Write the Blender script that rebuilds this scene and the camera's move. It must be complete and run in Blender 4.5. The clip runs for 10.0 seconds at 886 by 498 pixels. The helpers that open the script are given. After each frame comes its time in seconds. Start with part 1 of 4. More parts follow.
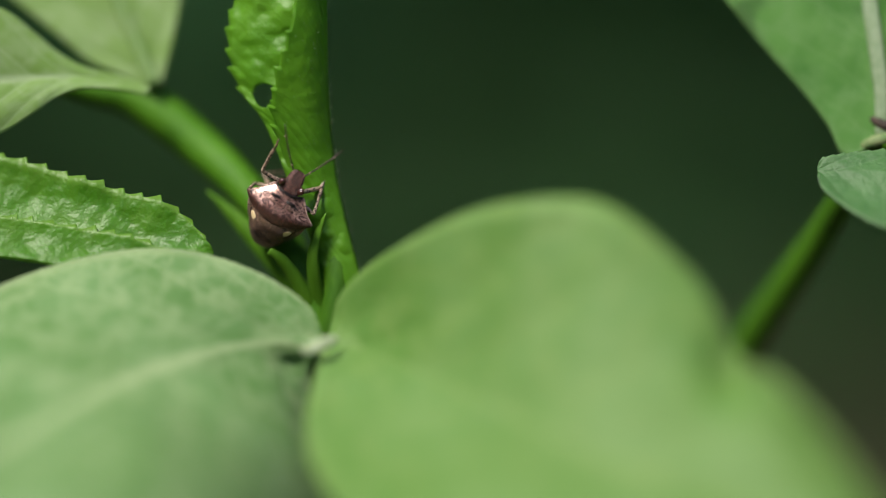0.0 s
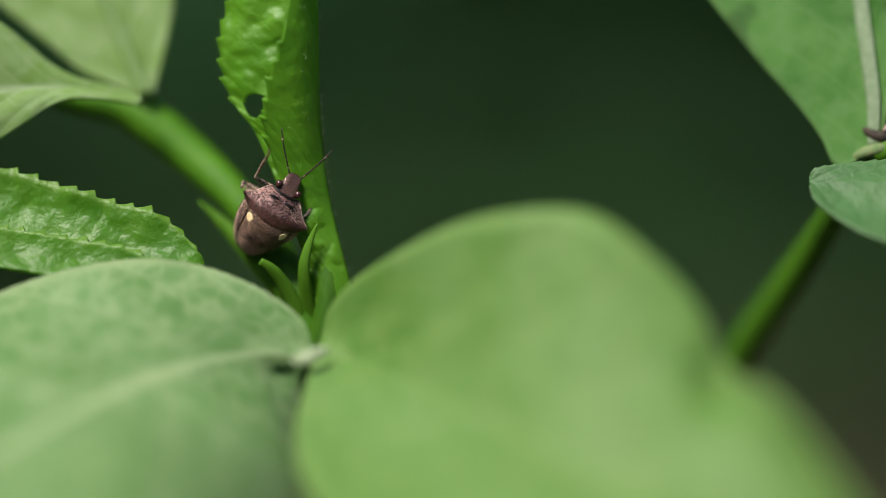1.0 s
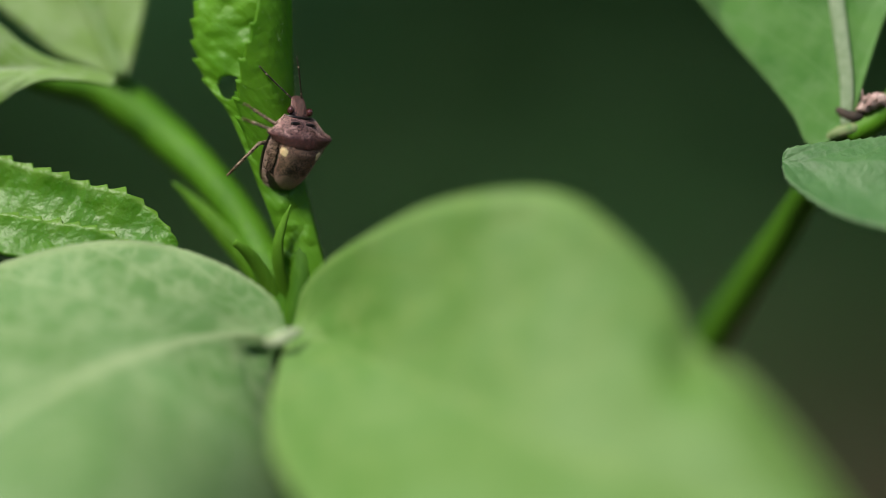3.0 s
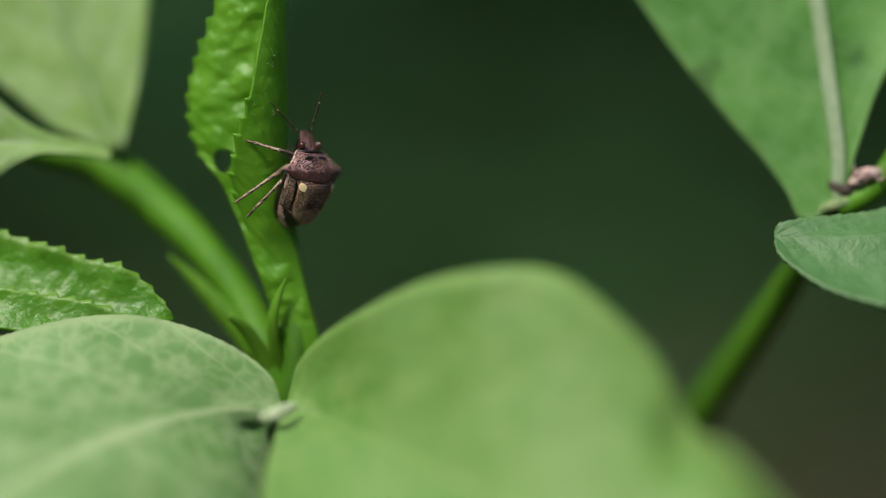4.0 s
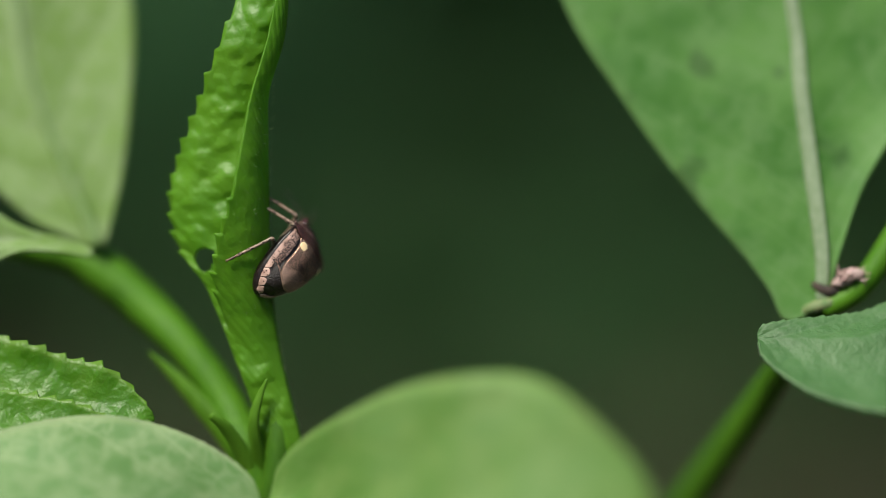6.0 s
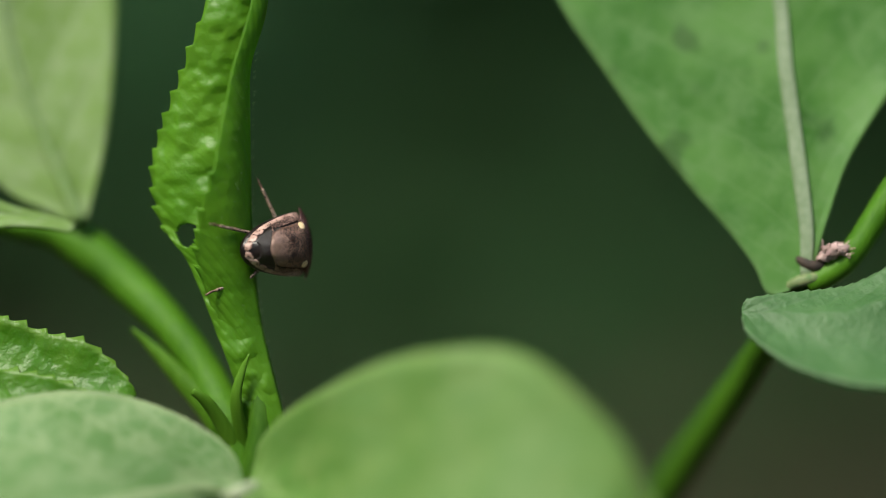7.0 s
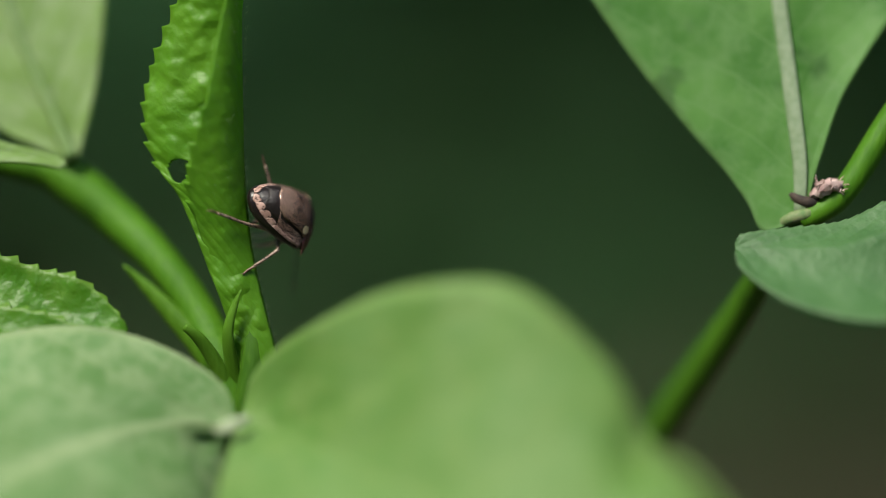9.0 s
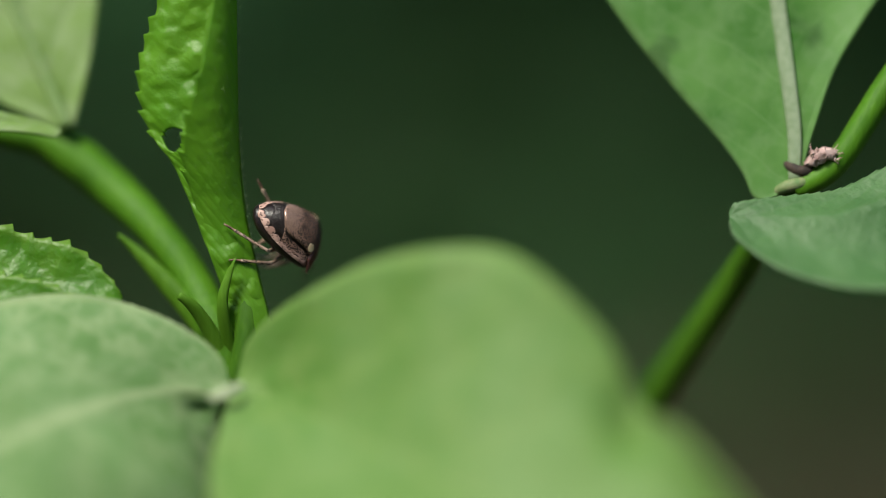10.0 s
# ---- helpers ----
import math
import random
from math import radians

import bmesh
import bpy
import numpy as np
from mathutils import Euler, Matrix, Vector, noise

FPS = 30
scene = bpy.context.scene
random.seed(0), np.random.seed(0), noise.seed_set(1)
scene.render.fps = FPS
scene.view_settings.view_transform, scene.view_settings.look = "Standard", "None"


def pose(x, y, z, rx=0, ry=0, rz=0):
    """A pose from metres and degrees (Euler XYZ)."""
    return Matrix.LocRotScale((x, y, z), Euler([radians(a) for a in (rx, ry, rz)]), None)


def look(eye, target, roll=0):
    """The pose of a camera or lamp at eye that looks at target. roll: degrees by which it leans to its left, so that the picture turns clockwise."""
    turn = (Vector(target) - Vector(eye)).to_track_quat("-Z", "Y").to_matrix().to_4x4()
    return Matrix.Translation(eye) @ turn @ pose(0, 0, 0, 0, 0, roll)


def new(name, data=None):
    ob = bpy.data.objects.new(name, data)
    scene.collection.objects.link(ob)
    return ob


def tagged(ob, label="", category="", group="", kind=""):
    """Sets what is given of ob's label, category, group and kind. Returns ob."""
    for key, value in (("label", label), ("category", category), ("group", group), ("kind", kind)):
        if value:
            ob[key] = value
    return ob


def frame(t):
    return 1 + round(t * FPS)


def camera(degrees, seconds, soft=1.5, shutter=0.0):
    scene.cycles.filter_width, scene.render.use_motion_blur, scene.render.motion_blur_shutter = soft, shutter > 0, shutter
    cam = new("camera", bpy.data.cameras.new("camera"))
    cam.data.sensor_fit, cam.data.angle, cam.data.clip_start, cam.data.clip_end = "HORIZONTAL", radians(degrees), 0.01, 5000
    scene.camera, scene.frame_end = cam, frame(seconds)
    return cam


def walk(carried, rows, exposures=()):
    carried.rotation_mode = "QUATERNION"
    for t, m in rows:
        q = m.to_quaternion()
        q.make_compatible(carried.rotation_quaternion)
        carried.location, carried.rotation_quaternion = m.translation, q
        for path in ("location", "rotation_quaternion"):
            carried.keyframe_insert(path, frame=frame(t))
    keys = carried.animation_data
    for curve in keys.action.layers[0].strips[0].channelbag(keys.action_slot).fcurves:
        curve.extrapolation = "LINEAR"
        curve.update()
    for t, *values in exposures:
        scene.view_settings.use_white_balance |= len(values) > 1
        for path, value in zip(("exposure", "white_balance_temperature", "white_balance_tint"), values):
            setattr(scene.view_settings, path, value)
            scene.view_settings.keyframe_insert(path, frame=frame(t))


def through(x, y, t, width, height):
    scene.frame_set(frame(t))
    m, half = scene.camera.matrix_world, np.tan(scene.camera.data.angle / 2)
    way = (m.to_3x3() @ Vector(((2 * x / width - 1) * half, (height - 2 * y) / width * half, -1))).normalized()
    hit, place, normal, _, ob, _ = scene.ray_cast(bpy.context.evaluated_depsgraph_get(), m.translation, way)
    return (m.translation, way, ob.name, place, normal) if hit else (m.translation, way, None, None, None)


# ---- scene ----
# ---- camera ----
# The plants are laid out in millimetres, along axes that lean with the camera: x across, y ahead, z up.
EYE, TILT, MM = 0.45, -20.0, 0.001
PLANT = pose(0, 0, EYE, TILT, 0, 0)
ROWS = [
    (0, -3.14, 1.12, -5.36, 0.192, -0.023, -0.205),
    (0.5, -2.33, 1.41, -4.96, 0.242, -0.084, -0.065),
    (1, -1.61, 1.35, -4.90, 0.256, -0.063, 0.069),
    (1.5, -1.39, 1.20, -5.93, 0.150, 0.057, 0.129),
    (2, -1.17, 1.40, -5.48, 0.022, 0.061, 0.214),
    (3.3, 0.56, 0.67, -3.59, -0.214, 0.048, 0.080),
    (3.5, 0.68, 0.58, -2.44, -0.221, 0.051, 0.103),
    (4, 0.39, -0.00, -0.42, -0.012, 0.050, 0.041),
    (4.5, -0.00, 0.00, -0.00, -0.000, 0.000, 0.000),
    (5, 0.20, 0.58, 1.30, -0.055, 0.064, 0.068),
    (5.5, 0.32, 1.11, 3.81, -0.010, -0.083, 0.023),
    (6, 1.29, 0.69, 5.66, 0.096, -0.155, -0.025),
    (7.5, 2.21, 2.02, 3.14, 0.045, -0.088, -0.119),
    (8, 2.28, 2.07, 2.53, 0.097, -0.124, -0.128),
    (8.5, 2.41, 1.88, 1.96, 0.050, -0.156, -0.116),
    (9, 2.66, 2.07, 0.59, -0.098, -0.117, -0.088),
    (9.5, 2.88, 2.08, -0.79, -0.211, -0.071, -0.090),
    (10, 3.28, 1.96, -1.13, -0.181, -0.121, -0.015),
]
cam = camera(16.0, 10.0, soft=0.9)
walk(cam, [(t, PLANT @ pose(x * MM, y * MM, z * MM, 90 + pitch, roll, yaw)) for t, x, y, z, pitch, roll, yaw in ROWS], [(0.0, 1.3, 6750, 5), (10.0, 1.3, 6750, 5)])
cam.data.dof.use_dof = True
cam.data.dof.focus_distance = 0.2024
cam.data.dof.aperture_fstop = 4.4

# ---- light: bright shade under a pale sky ----
SUN_UP, SUN_TURN = 64.0, 234.0
world = bpy.data.worlds.new("world")
scene.world = world
world.use_nodes = True
sky = world.node_tree.nodes.new("ShaderNodeTexSky")
sky.sky_type, sky.sun_disc = "NISHITA", False
sky.sun_elevation, sky.sun_rotation = radians(SUN_UP), radians(SUN_TURN)
world.node_tree.links.new(sky.outputs[0], world.node_tree.nodes["Background"].inputs[0])
world.node_tree.nodes["Background"].inputs[1].default_value = 0.09
sun = new("sun", bpy.data.lights.new("sun", "SUN"))
sun.data.energy, sun.data.angle, sun.data.color = 2.45, radians(16), (1.0, 0.95, 0.86)
way = Vector((math.sin(radians(SUN_TURN)) * math.cos(radians(SUN_UP)), math.cos(radians(SUN_TURN)) * math.cos(radians(SUN_UP)), math.sin(radians(SUN_UP))))
sun.matrix_world = look(way * 5, (0, 0, 0))


# ---- node helpers and materials ----
class Nodes:
    """A small writer of node trees."""

    def __init__(self, name):
        self.mat = bpy.data.materials.new(name)
        self.mat.use_nodes = True
        self.tree = self.mat.node_tree
        self.tree.nodes.clear()
        self.out = self.tree.nodes.new("ShaderNodeOutputMaterial")

    def put(self, socket, value):
        if isinstance(value, bpy.types.NodeSocket):
            self.tree.links.new(value, socket)
        elif isinstance(value, tuple) and len(value) == 3 and socket.type == "RGBA":
            socket.default_value = (*value, 1)
        else:
            socket.default_value = value

    def node(self, kind, out=0, **given):
        n = self.tree.nodes.new("ShaderNode" + kind)
        for key, value in given.items():
            if key[0] == "i" and key[1:].isdigit():
                self.put(n.inputs[int(key[1:])], value)
            elif key in n.inputs:
                self.put(n.inputs[key], value)
        return n.outputs[out]

    def math(self, op, a, b=0.0, c=0.0):
        n = self.tree.nodes.new("ShaderNodeMath")
        n.operation = op
        for k, v in enumerate((a, b, c)):
            self.put(n.inputs[k], v)
        return n.outputs[0]

    def ramp(self, x, a, b, to_a=0.0, to_b=1.0):
        n = self.tree.nodes.new("ShaderNodeMapRange")
        n.interpolation_type = "SMOOTHSTEP"
        for k, v in enumerate((x, a, b, to_a, to_b)):
            self.put(n.inputs[k], v)
        return n.outputs[0]

    def mix(self, f, a, b):
        n = self.tree.nodes.new("ShaderNodeMix")
        n.data_type = "RGBA"
        self.put(n.inputs["Factor"], f)
        self.put(n.inputs[6], a)
        self.put(n.inputs[7], b)
        return n.outputs[2]

    def place(self, which="Object"):
        return self.tree.nodes.new("ShaderNodeTexCoord").outputs[which]

    def noise(self, scale, detail=2.0, at=None, rough=0.5):
        n = self.tree.nodes.new("ShaderNodeTexNoise")
        self.put(n.inputs["Vector"], at if at is not None else self.place())
        self.put(n.inputs["Scale"], scale)
        self.put(n.inputs["Detail"], detail)
        self.put(n.inputs["Roughness"], rough)
        return n.outputs[0]

    def cells(self, scale, feature="F1", at=None, out="Distance"):
        n = self.tree.nodes.new("ShaderNodeTexVoronoi")
        n.feature = feature
        self.put(n.inputs["Vector"], at if at is not None else self.place())
        self.put(n.inputs["Scale"], scale)
        return n.outputs[out]

    def bump(self, height, strength, distance):
        n = self.tree.nodes.new("ShaderNodeBump")
        self.put(n.inputs["Height"], height)
        self.put(n.inputs["Strength"], strength)
        self.put(n.inputs["Distance"], distance)
        return n.outputs[0]

    def surface(self, colour, rough=0.5, normal=None, metal=0.0, through=None, share=0.0, gloss=0.5, sheen=0.0, coat=0.0):
        p = self.tree.nodes.new("ShaderNodeBsdfPrincipled")
        for key, value in (("Base Color", colour), ("Roughness", rough), ("Metallic", metal), ("Specular IOR Level", gloss), ("Sheen Weight", sheen), ("Coat Weight", coat)):
            self.put(p.inputs[key], value)
        if normal is not None:
            self.put(p.inputs["Normal"], normal)
        last = p.outputs[0]
        if share:
            t = self.tree.nodes.new("ShaderNodeBsdfTranslucent")
            self.put(t.inputs["Color"], through)
            if normal is not None:
                self.put(t.inputs["Normal"], normal)
            m = self.tree.nodes.new("ShaderNodeMixShader")
            self.put(m.inputs[0], share)
            self.tree.links.new(last, m.inputs[1])
            self.tree.links.new(t.outputs[0], m.inputs[2])
            last = m.outputs[0]
        self.tree.links.new(last, self.out.inputs[0])
        return self.mat


def leaf_material(name, dark, light, vein, through, ribs=9.0, slant=0.35, rough=0.45, share=0.3, net=900.0, relief=1.0, sheen=0.0, spots=0.0, line=0.16, vein_mix=0.6, rim=0.0, pillow=1.0, crumple=0.0, band=0.0, gloss=0.4, web=0.45, mottle=0.0):
    """A leaf blade: side ribs that run from the midrib to the margin, a net of fine veins, blotches."""
    n = Nodes(name)
    uv = n.tree.nodes.new("ShaderNodeSeparateXYZ")
    n.put(uv.inputs[0], n.place("UV"))
    side = n.math("ABSOLUTE", n.math("SUBTRACT", n.math("MULTIPLY", uv.outputs[0], 2.0), 1.0))
    wobble = n.math("MULTIPLY", n.math("SUBTRACT", n.noise(260.0), 0.5), 0.35)
    lead = n.math("SUBTRACT", uv.outputs[1], n.math("MULTIPLY", side, slant))
    step = n.math("ADD", n.math("MULTIPLY", lead, ribs), wobble)
    saw = n.math("MULTIPLY", n.math("ABSOLUTE", n.math("SUBTRACT", n.math("FRACT", step), 0.5)), 2.0)
    rib = n.ramp(saw, 0.0, line, 1.0, 0.0)
    bend = n.tree.nodes.new("ShaderNodeVectorMath")
    bend.operation = "MULTIPLY_ADD"
    curl = n.tree.nodes.new("ShaderNodeTexNoise")
    curl.inputs["Scale"].default_value = net * 1.3
    n.put(curl.inputs["Vector"], n.place())
    n.put(bend.inputs[0], curl.outputs["Color"])
    bend.inputs[1].default_value = (0.9 / net, 0.9 / net, 0.9 / net)
    n.put(bend.inputs[2], n.place())
    bent = bend.outputs[0]
    mesh = n.ramp(n.cells(net, "DISTANCE_TO_EDGE", bent), 0.0, 0.09, 1.0, 0.0)
    veins = n.math("MAXIMUM", rib, n.math("MULTIPLY", mesh, web))
    blotch = n.ramp(n.noise(160.0, 3.0), 0.35, 0.68)
    fine = n.noise(2600.0, 3.0)
    colour = n.mix(blotch, dark, light)
    colour = n.mix(n.math("MULTIPLY", veins, vein_mix), colour, vein)
    colour = n.mix(n.math("MULTIPLY", n.ramp(fine, 0.45, 0.75), 0.25), colour, light)
    colour = n.mix(n.math("MULTIPLY", n.ramp(side, 0.9, 1.0), rim), colour, vein)
    if mottle:
        cloud = n.ramp(n.noise(620.0, 4.0, None, 0.6), 0.42, 0.66)
        colour = n.mix(n.math("MULTIPLY", cloud, mottle), colour, vein)
    if band:
        colour = n.mix(n.math("MULTIPLY", n.ramp(side, band * 0.3, band, 1.0, 0.0), 0.9), colour, vein)
    if spots:
        freckle = n.ramp(n.noise(300.0, 2.0), 0.60, 0.72)
        colour = n.mix(n.math("MULTIPLY", freckle, spots), colour, (0.02, 0.05, 0.012))
    quilt = n.math("MULTIPLY", n.math("SUBTRACT", 1.0, n.ramp(n.cells(net, "DISTANCE_TO_EDGE", bent), 0.0, 0.5, 1.0, 0.0)), 0.7 * min(1.0, pillow))
    puff = n.math("ADD", n.math("MULTIPLY", n.ramp(saw, 0.0, 0.8), pillow), quilt)
    puff = n.math("ADD", puff, n.math("MULTIPLY", n.noise(750.0, 3.0), crumple))
    height = n.math("ADD", puff, n.math("MULTIPLY", fine, 0.25))
    normal = n.bump(height, 0.55 * relief, 0.0003)
    return n.surface(colour, n.math("ADD", rough, n.math("MULTIPLY", fine, 0.15)), normal, through=n.mix(n.math("MULTIPLY", veins, 0.3), through, vein), share=share, sheen=sheen, gloss=gloss)


def stem_material(name, dark, light, share=0.15):
    n = Nodes(name)
    streak = n.tree.nodes.new("ShaderNodeMapping")
    streak.inputs["Scale"].default_value = (1.0, 1.0, 0.12)
    n.put(streak.inputs["Vector"], n.place())
    fibre = n.noise(2500.0, 3.0, streak.outputs[0])
    blotch = n.noise(220.0, 2.0)
    colour = n.mix(n.ramp(n.math("ADD", n.math("MULTIPLY", fibre, 0.5), n.math("MULTIPLY", blotch, 0.5)), 0.35, 0.65), dark, light)
    return n.surface(colour, 0.6, n.bump(fibre, 0.35, 0.0002), through=light, share=share, gloss=0.3)


def plain_material(name, colour, second, rough=0.5, scale=2000.0, relief=0.3, depth=0.0001, coat=0.0, gloss=0.5, metal=0.0, share=0.0):
    n = Nodes(name)
    grain = n.noise(scale, 3.0)
    return n.surface(n.mix(n.ramp(grain, 0.35, 0.65), colour, second), rough, n.bump(grain, relief, depth), coat=coat, gloss=gloss, metal=metal, through=second, share=share)


def shell_material(name, pit, ground, tone, scale, stretch=(1.0, 1.5, 1.0), size=(0.26, 0.46), rough=0.38, gloss=0.4, coat=0.0, metal=0.0, warp=0.5, rear=None, split=0.0, tip=None, smudge=None, relief=0.7):
    """Punctured insect shell: dark pits, drawn out crosswise, on a paler ground that wanders to a second tone. rear:
    the ground behind split;
    tip: a place, and the smoother ground behind it, paler partly for light put into its colour; smudge: the middle of a
    dark blot on either half."""
    n = Nodes(name)
    drawn = n.tree.nodes.new("ShaderNodeMapping")
    drawn.inputs["Scale"].default_value = stretch
    n.put(drawn.inputs["Vector"], n.place())
    curl = n.tree.nodes.new("ShaderNodeTexNoise")
    curl.inputs["Scale"].default_value = scale * 0.45
    n.put(curl.inputs["Vector"], n.place())
    bend = n.tree.nodes.new("ShaderNodeVectorMath")
    bend.operation = "MULTIPLY_ADD"
    n.put(bend.inputs[0], curl.outputs["Color"])
    bend.inputs[1].default_value = (warp / scale, warp / scale, warp / scale)
    n.put(bend.inputs[2], drawn.outputs[0])
    hollow = n.ramp(n.cells(scale, "F1", bend.outputs[0]), size[0], size[1], 1.0, 0.0)
    xyz = n.tree.nodes.new("ShaderNodeSeparateXYZ")
    n.put(xyz.inputs[0], n.place())
    along = n.math("ADD", xyz.outputs[1], n.math("MULTIPLY", n.math("SUBTRACT", n.noise(1500.0, 2.0), 0.5), 0.0008))
    base = n.mix(n.ramp(n.noise(1100.0, 3.0), 0.36, 0.64), ground, tone)
    if rear:
        base = n.mix(n.ramp(along, split - 0.0001, split + 0.0001, 1.0, 0.0), base, rear)
    if tip:
        # Tan end of the shield, with some light on the rear slope coloured in.
        pale = n.ramp(along, tip[0] - 0.0005, tip[0] + 0.0005, 1.0, 0.0)
        base = n.mix(n.math("MULTIPLY", pale, 0.9), base, tip[1])
        hollow = n.math("MULTIPLY", hollow, n.math("SUBTRACT", 1.0, n.math("MULTIPLY", pale, 0.3)))
    colour = n.mix(hollow, base, pit)
    if smudge:
        dx = n.math("SUBTRACT", n.math("ABSOLUTE", xyz.outputs[0]), smudge[0])
        dy = n.math("SUBTRACT", xyz.outputs[1], smudge[1])
        far = n.math("SQRT", n.math("ADD", n.math("MULTIPLY", dx, dx), n.math("MULTIPLY", dy, dy)))
        colour = n.mix(n.ramp(n.math("ADD", far, n.math("MULTIPLY", n.math("SUBTRACT", n.noise(2500.0), 0.5), 0.0003)), 0.00008, 0.00034, 0.7, 0.0), colour, pit)
    return n.surface(colour, n.math("ADD", rough, n.math("MULTIPLY", hollow, 0.2)), n.bump(hollow, relief, -0.00005), coat=coat, gloss=gloss, metal=metal)


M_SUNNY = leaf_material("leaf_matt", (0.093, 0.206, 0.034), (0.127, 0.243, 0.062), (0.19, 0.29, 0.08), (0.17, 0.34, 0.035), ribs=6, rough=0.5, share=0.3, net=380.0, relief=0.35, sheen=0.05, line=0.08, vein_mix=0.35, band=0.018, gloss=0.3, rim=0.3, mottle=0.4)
M_FRONT = leaf_material("leaf_downy", (0.092, 0.202, 0.048), (0.128, 0.246, 0.081), (0.31, 0.40, 0.20), (0.17, 0.34, 0.045), ribs=7, rough=0.5, share=0.28, net=520.0, relief=0.5, sheen=0.08, line=0.08, vein_mix=0.6, rim=0.8, band=0.055, web=0.5, pillow=0.6, mottle=0.4)
M_BACK = leaf_material("leaf_pale", (0.155, 0.275, 0.048), (0.205, 0.335, 0.088), (0.33, 0.43, 0.22), (0.22, 0.36, 0.05), ribs=5, share=0.35, net=300.0, sheen=0.1, line=0.16, relief=0.3, vein_mix=0.5, band=0.12, mottle=0.4)
M_YOUNG = leaf_material("leaf_young", (0.085, 0.247, 0.007), (0.134, 0.327, 0.016), (0.16, 0.34, 0.035), (0.19, 0.49, 0.011), ribs=34, slant=0.12, rough=0.40, share=0.42, net=1300.0, relief=0.6, line=0.2, vein_mix=0.2, rim=0.12, pillow=0.2, crumple=1.0, gloss=0.5)
M_CURL = leaf_material("leaf_curled", (0.054, 0.19, 0.004), (0.09, 0.255, 0.011), (0.17, 0.32, 0.04), (0.17, 0.46, 0.010), ribs=22, slant=0.15, rough=0.36, share=0.5, net=1100.0, relief=1.0, line=0.2, vein_mix=0.25, rim=0.8, pillow=0.05, crumple=1.6, gloss=0.5, mottle=0.3)
M_RIGHT = leaf_material("leaf_broad", (0.040, 0.145, 0.015), (0.096, 0.232, 0.046), (0.135, 0.26, 0.085), (0.09, 0.25, 0.02), ribs=7, slant=0.3, rough=0.52, share=0.25, net=420.0, relief=0.35, sheen=0.0, gloss=0.3, spots=0.5, line=0.10, vein_mix=0.4, pillow=0.3, rim=0.6, mottle=0.4)
M_SIDE = leaf_material("leaf_frosted", (0.030, 0.105, 0.020), (0.066, 0.162, 0.046), (0.12, 0.21, 0.09), (0.09, 0.25, 0.03), ribs=7, slant=0.3, rough=0.5, share=0.25, net=1400.0, relief=0.8, sheen=0.06, gloss=0.45, line=0.10, vein_mix=0.3, pillow=0.25, crumple=1.4, rim=0.4, mottle=0.25)
M_MIDRIB = plain_material("midrib_pale", (0.15, 0.26, 0.07), (0.20, 0.30, 0.11), 0.5, share=0.2)
M_MIDRIB_WHITE = plain_material("midrib_whitish", (0.17, 0.24, 0.125), (0.22, 0.285, 0.17), 0.5, share=0.15)
M_STEM = stem_material("stem_green", (0.032, 0.105, 0.003), (0.055, 0.15, 0.006))
M_BUD = stem_material("bud_green", (0.06, 0.165, 0.005), (0.095, 0.23, 0.014), share=0.25)
M_STEM_PALE = stem_material("stem_light", (0.045, 0.145, 0.003), (0.072, 0.20, 0.006))
M_PAD = plain_material("pale_down", (0.30, 0.36, 0.21), (0.42, 0.46, 0.32), 0.8, relief=0.6)
M_HAIR = plain_material("pale_hair", (0.20, 0.30, 0.12), (0.30, 0.38, 0.20), 0.7, share=0.3)
M_PINK = plain_material("withered_pink", (0.32, 0.19, 0.175), (0.48, 0.35, 0.32), 0.75, scale=1500.0, relief=0.9, depth=0.0003)
M_NODE = plain_material("node_tan", (0.08, 0.15, 0.04), (0.16, 0.19, 0.08), 0.7)
M_DRY = plain_material("withered_brown", (0.016, 0.010, 0.007), (0.045, 0.028, 0.018), 0.8)


def ground_material():
    n = Nodes("soil")
    clods = n.noise(14.0, 6.0)
    colour = n.mix(n.ramp(n.noise(5.0, 4.0), 0.4, 0.62), (0.022, 0.021, 0.012), (0.045, 0.041, 0.024))
    colour = n.mix(n.ramp(clods, 0.5, 0.7), colour, (0.058, 0.051, 0.031))
    return n.surface(colour, 0.95, n.bump(clods, 0.8, 0.02), gloss=0.2)


def thicket_material(name, a, b):
    n = Nodes(name)
    f = n.tree.nodes.new("ShaderNodeNewGeometry").outputs["Random Per Island"]
    return n.surface(n.mix(n.math("ADD", n.math("MULTIPLY", f, 0.7), n.math("MULTIPLY", n.noise(90.0), 0.3)), a, b), 0.55, n.bump(n.noise(300.0), 0.4, 0.002), through=b, share=0.2, gloss=0.25)


M_SOIL = ground_material()
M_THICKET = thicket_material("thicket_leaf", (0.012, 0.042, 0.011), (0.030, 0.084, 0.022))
M_HERB = thicket_material("herb_leaf", (0.024, 0.085, 0.026), (0.05, 0.14, 0.05))
M_LITTER = thicket_material("dry_leaf", (0.045, 0.038, 0.022), (0.095, 0.078, 0.046))


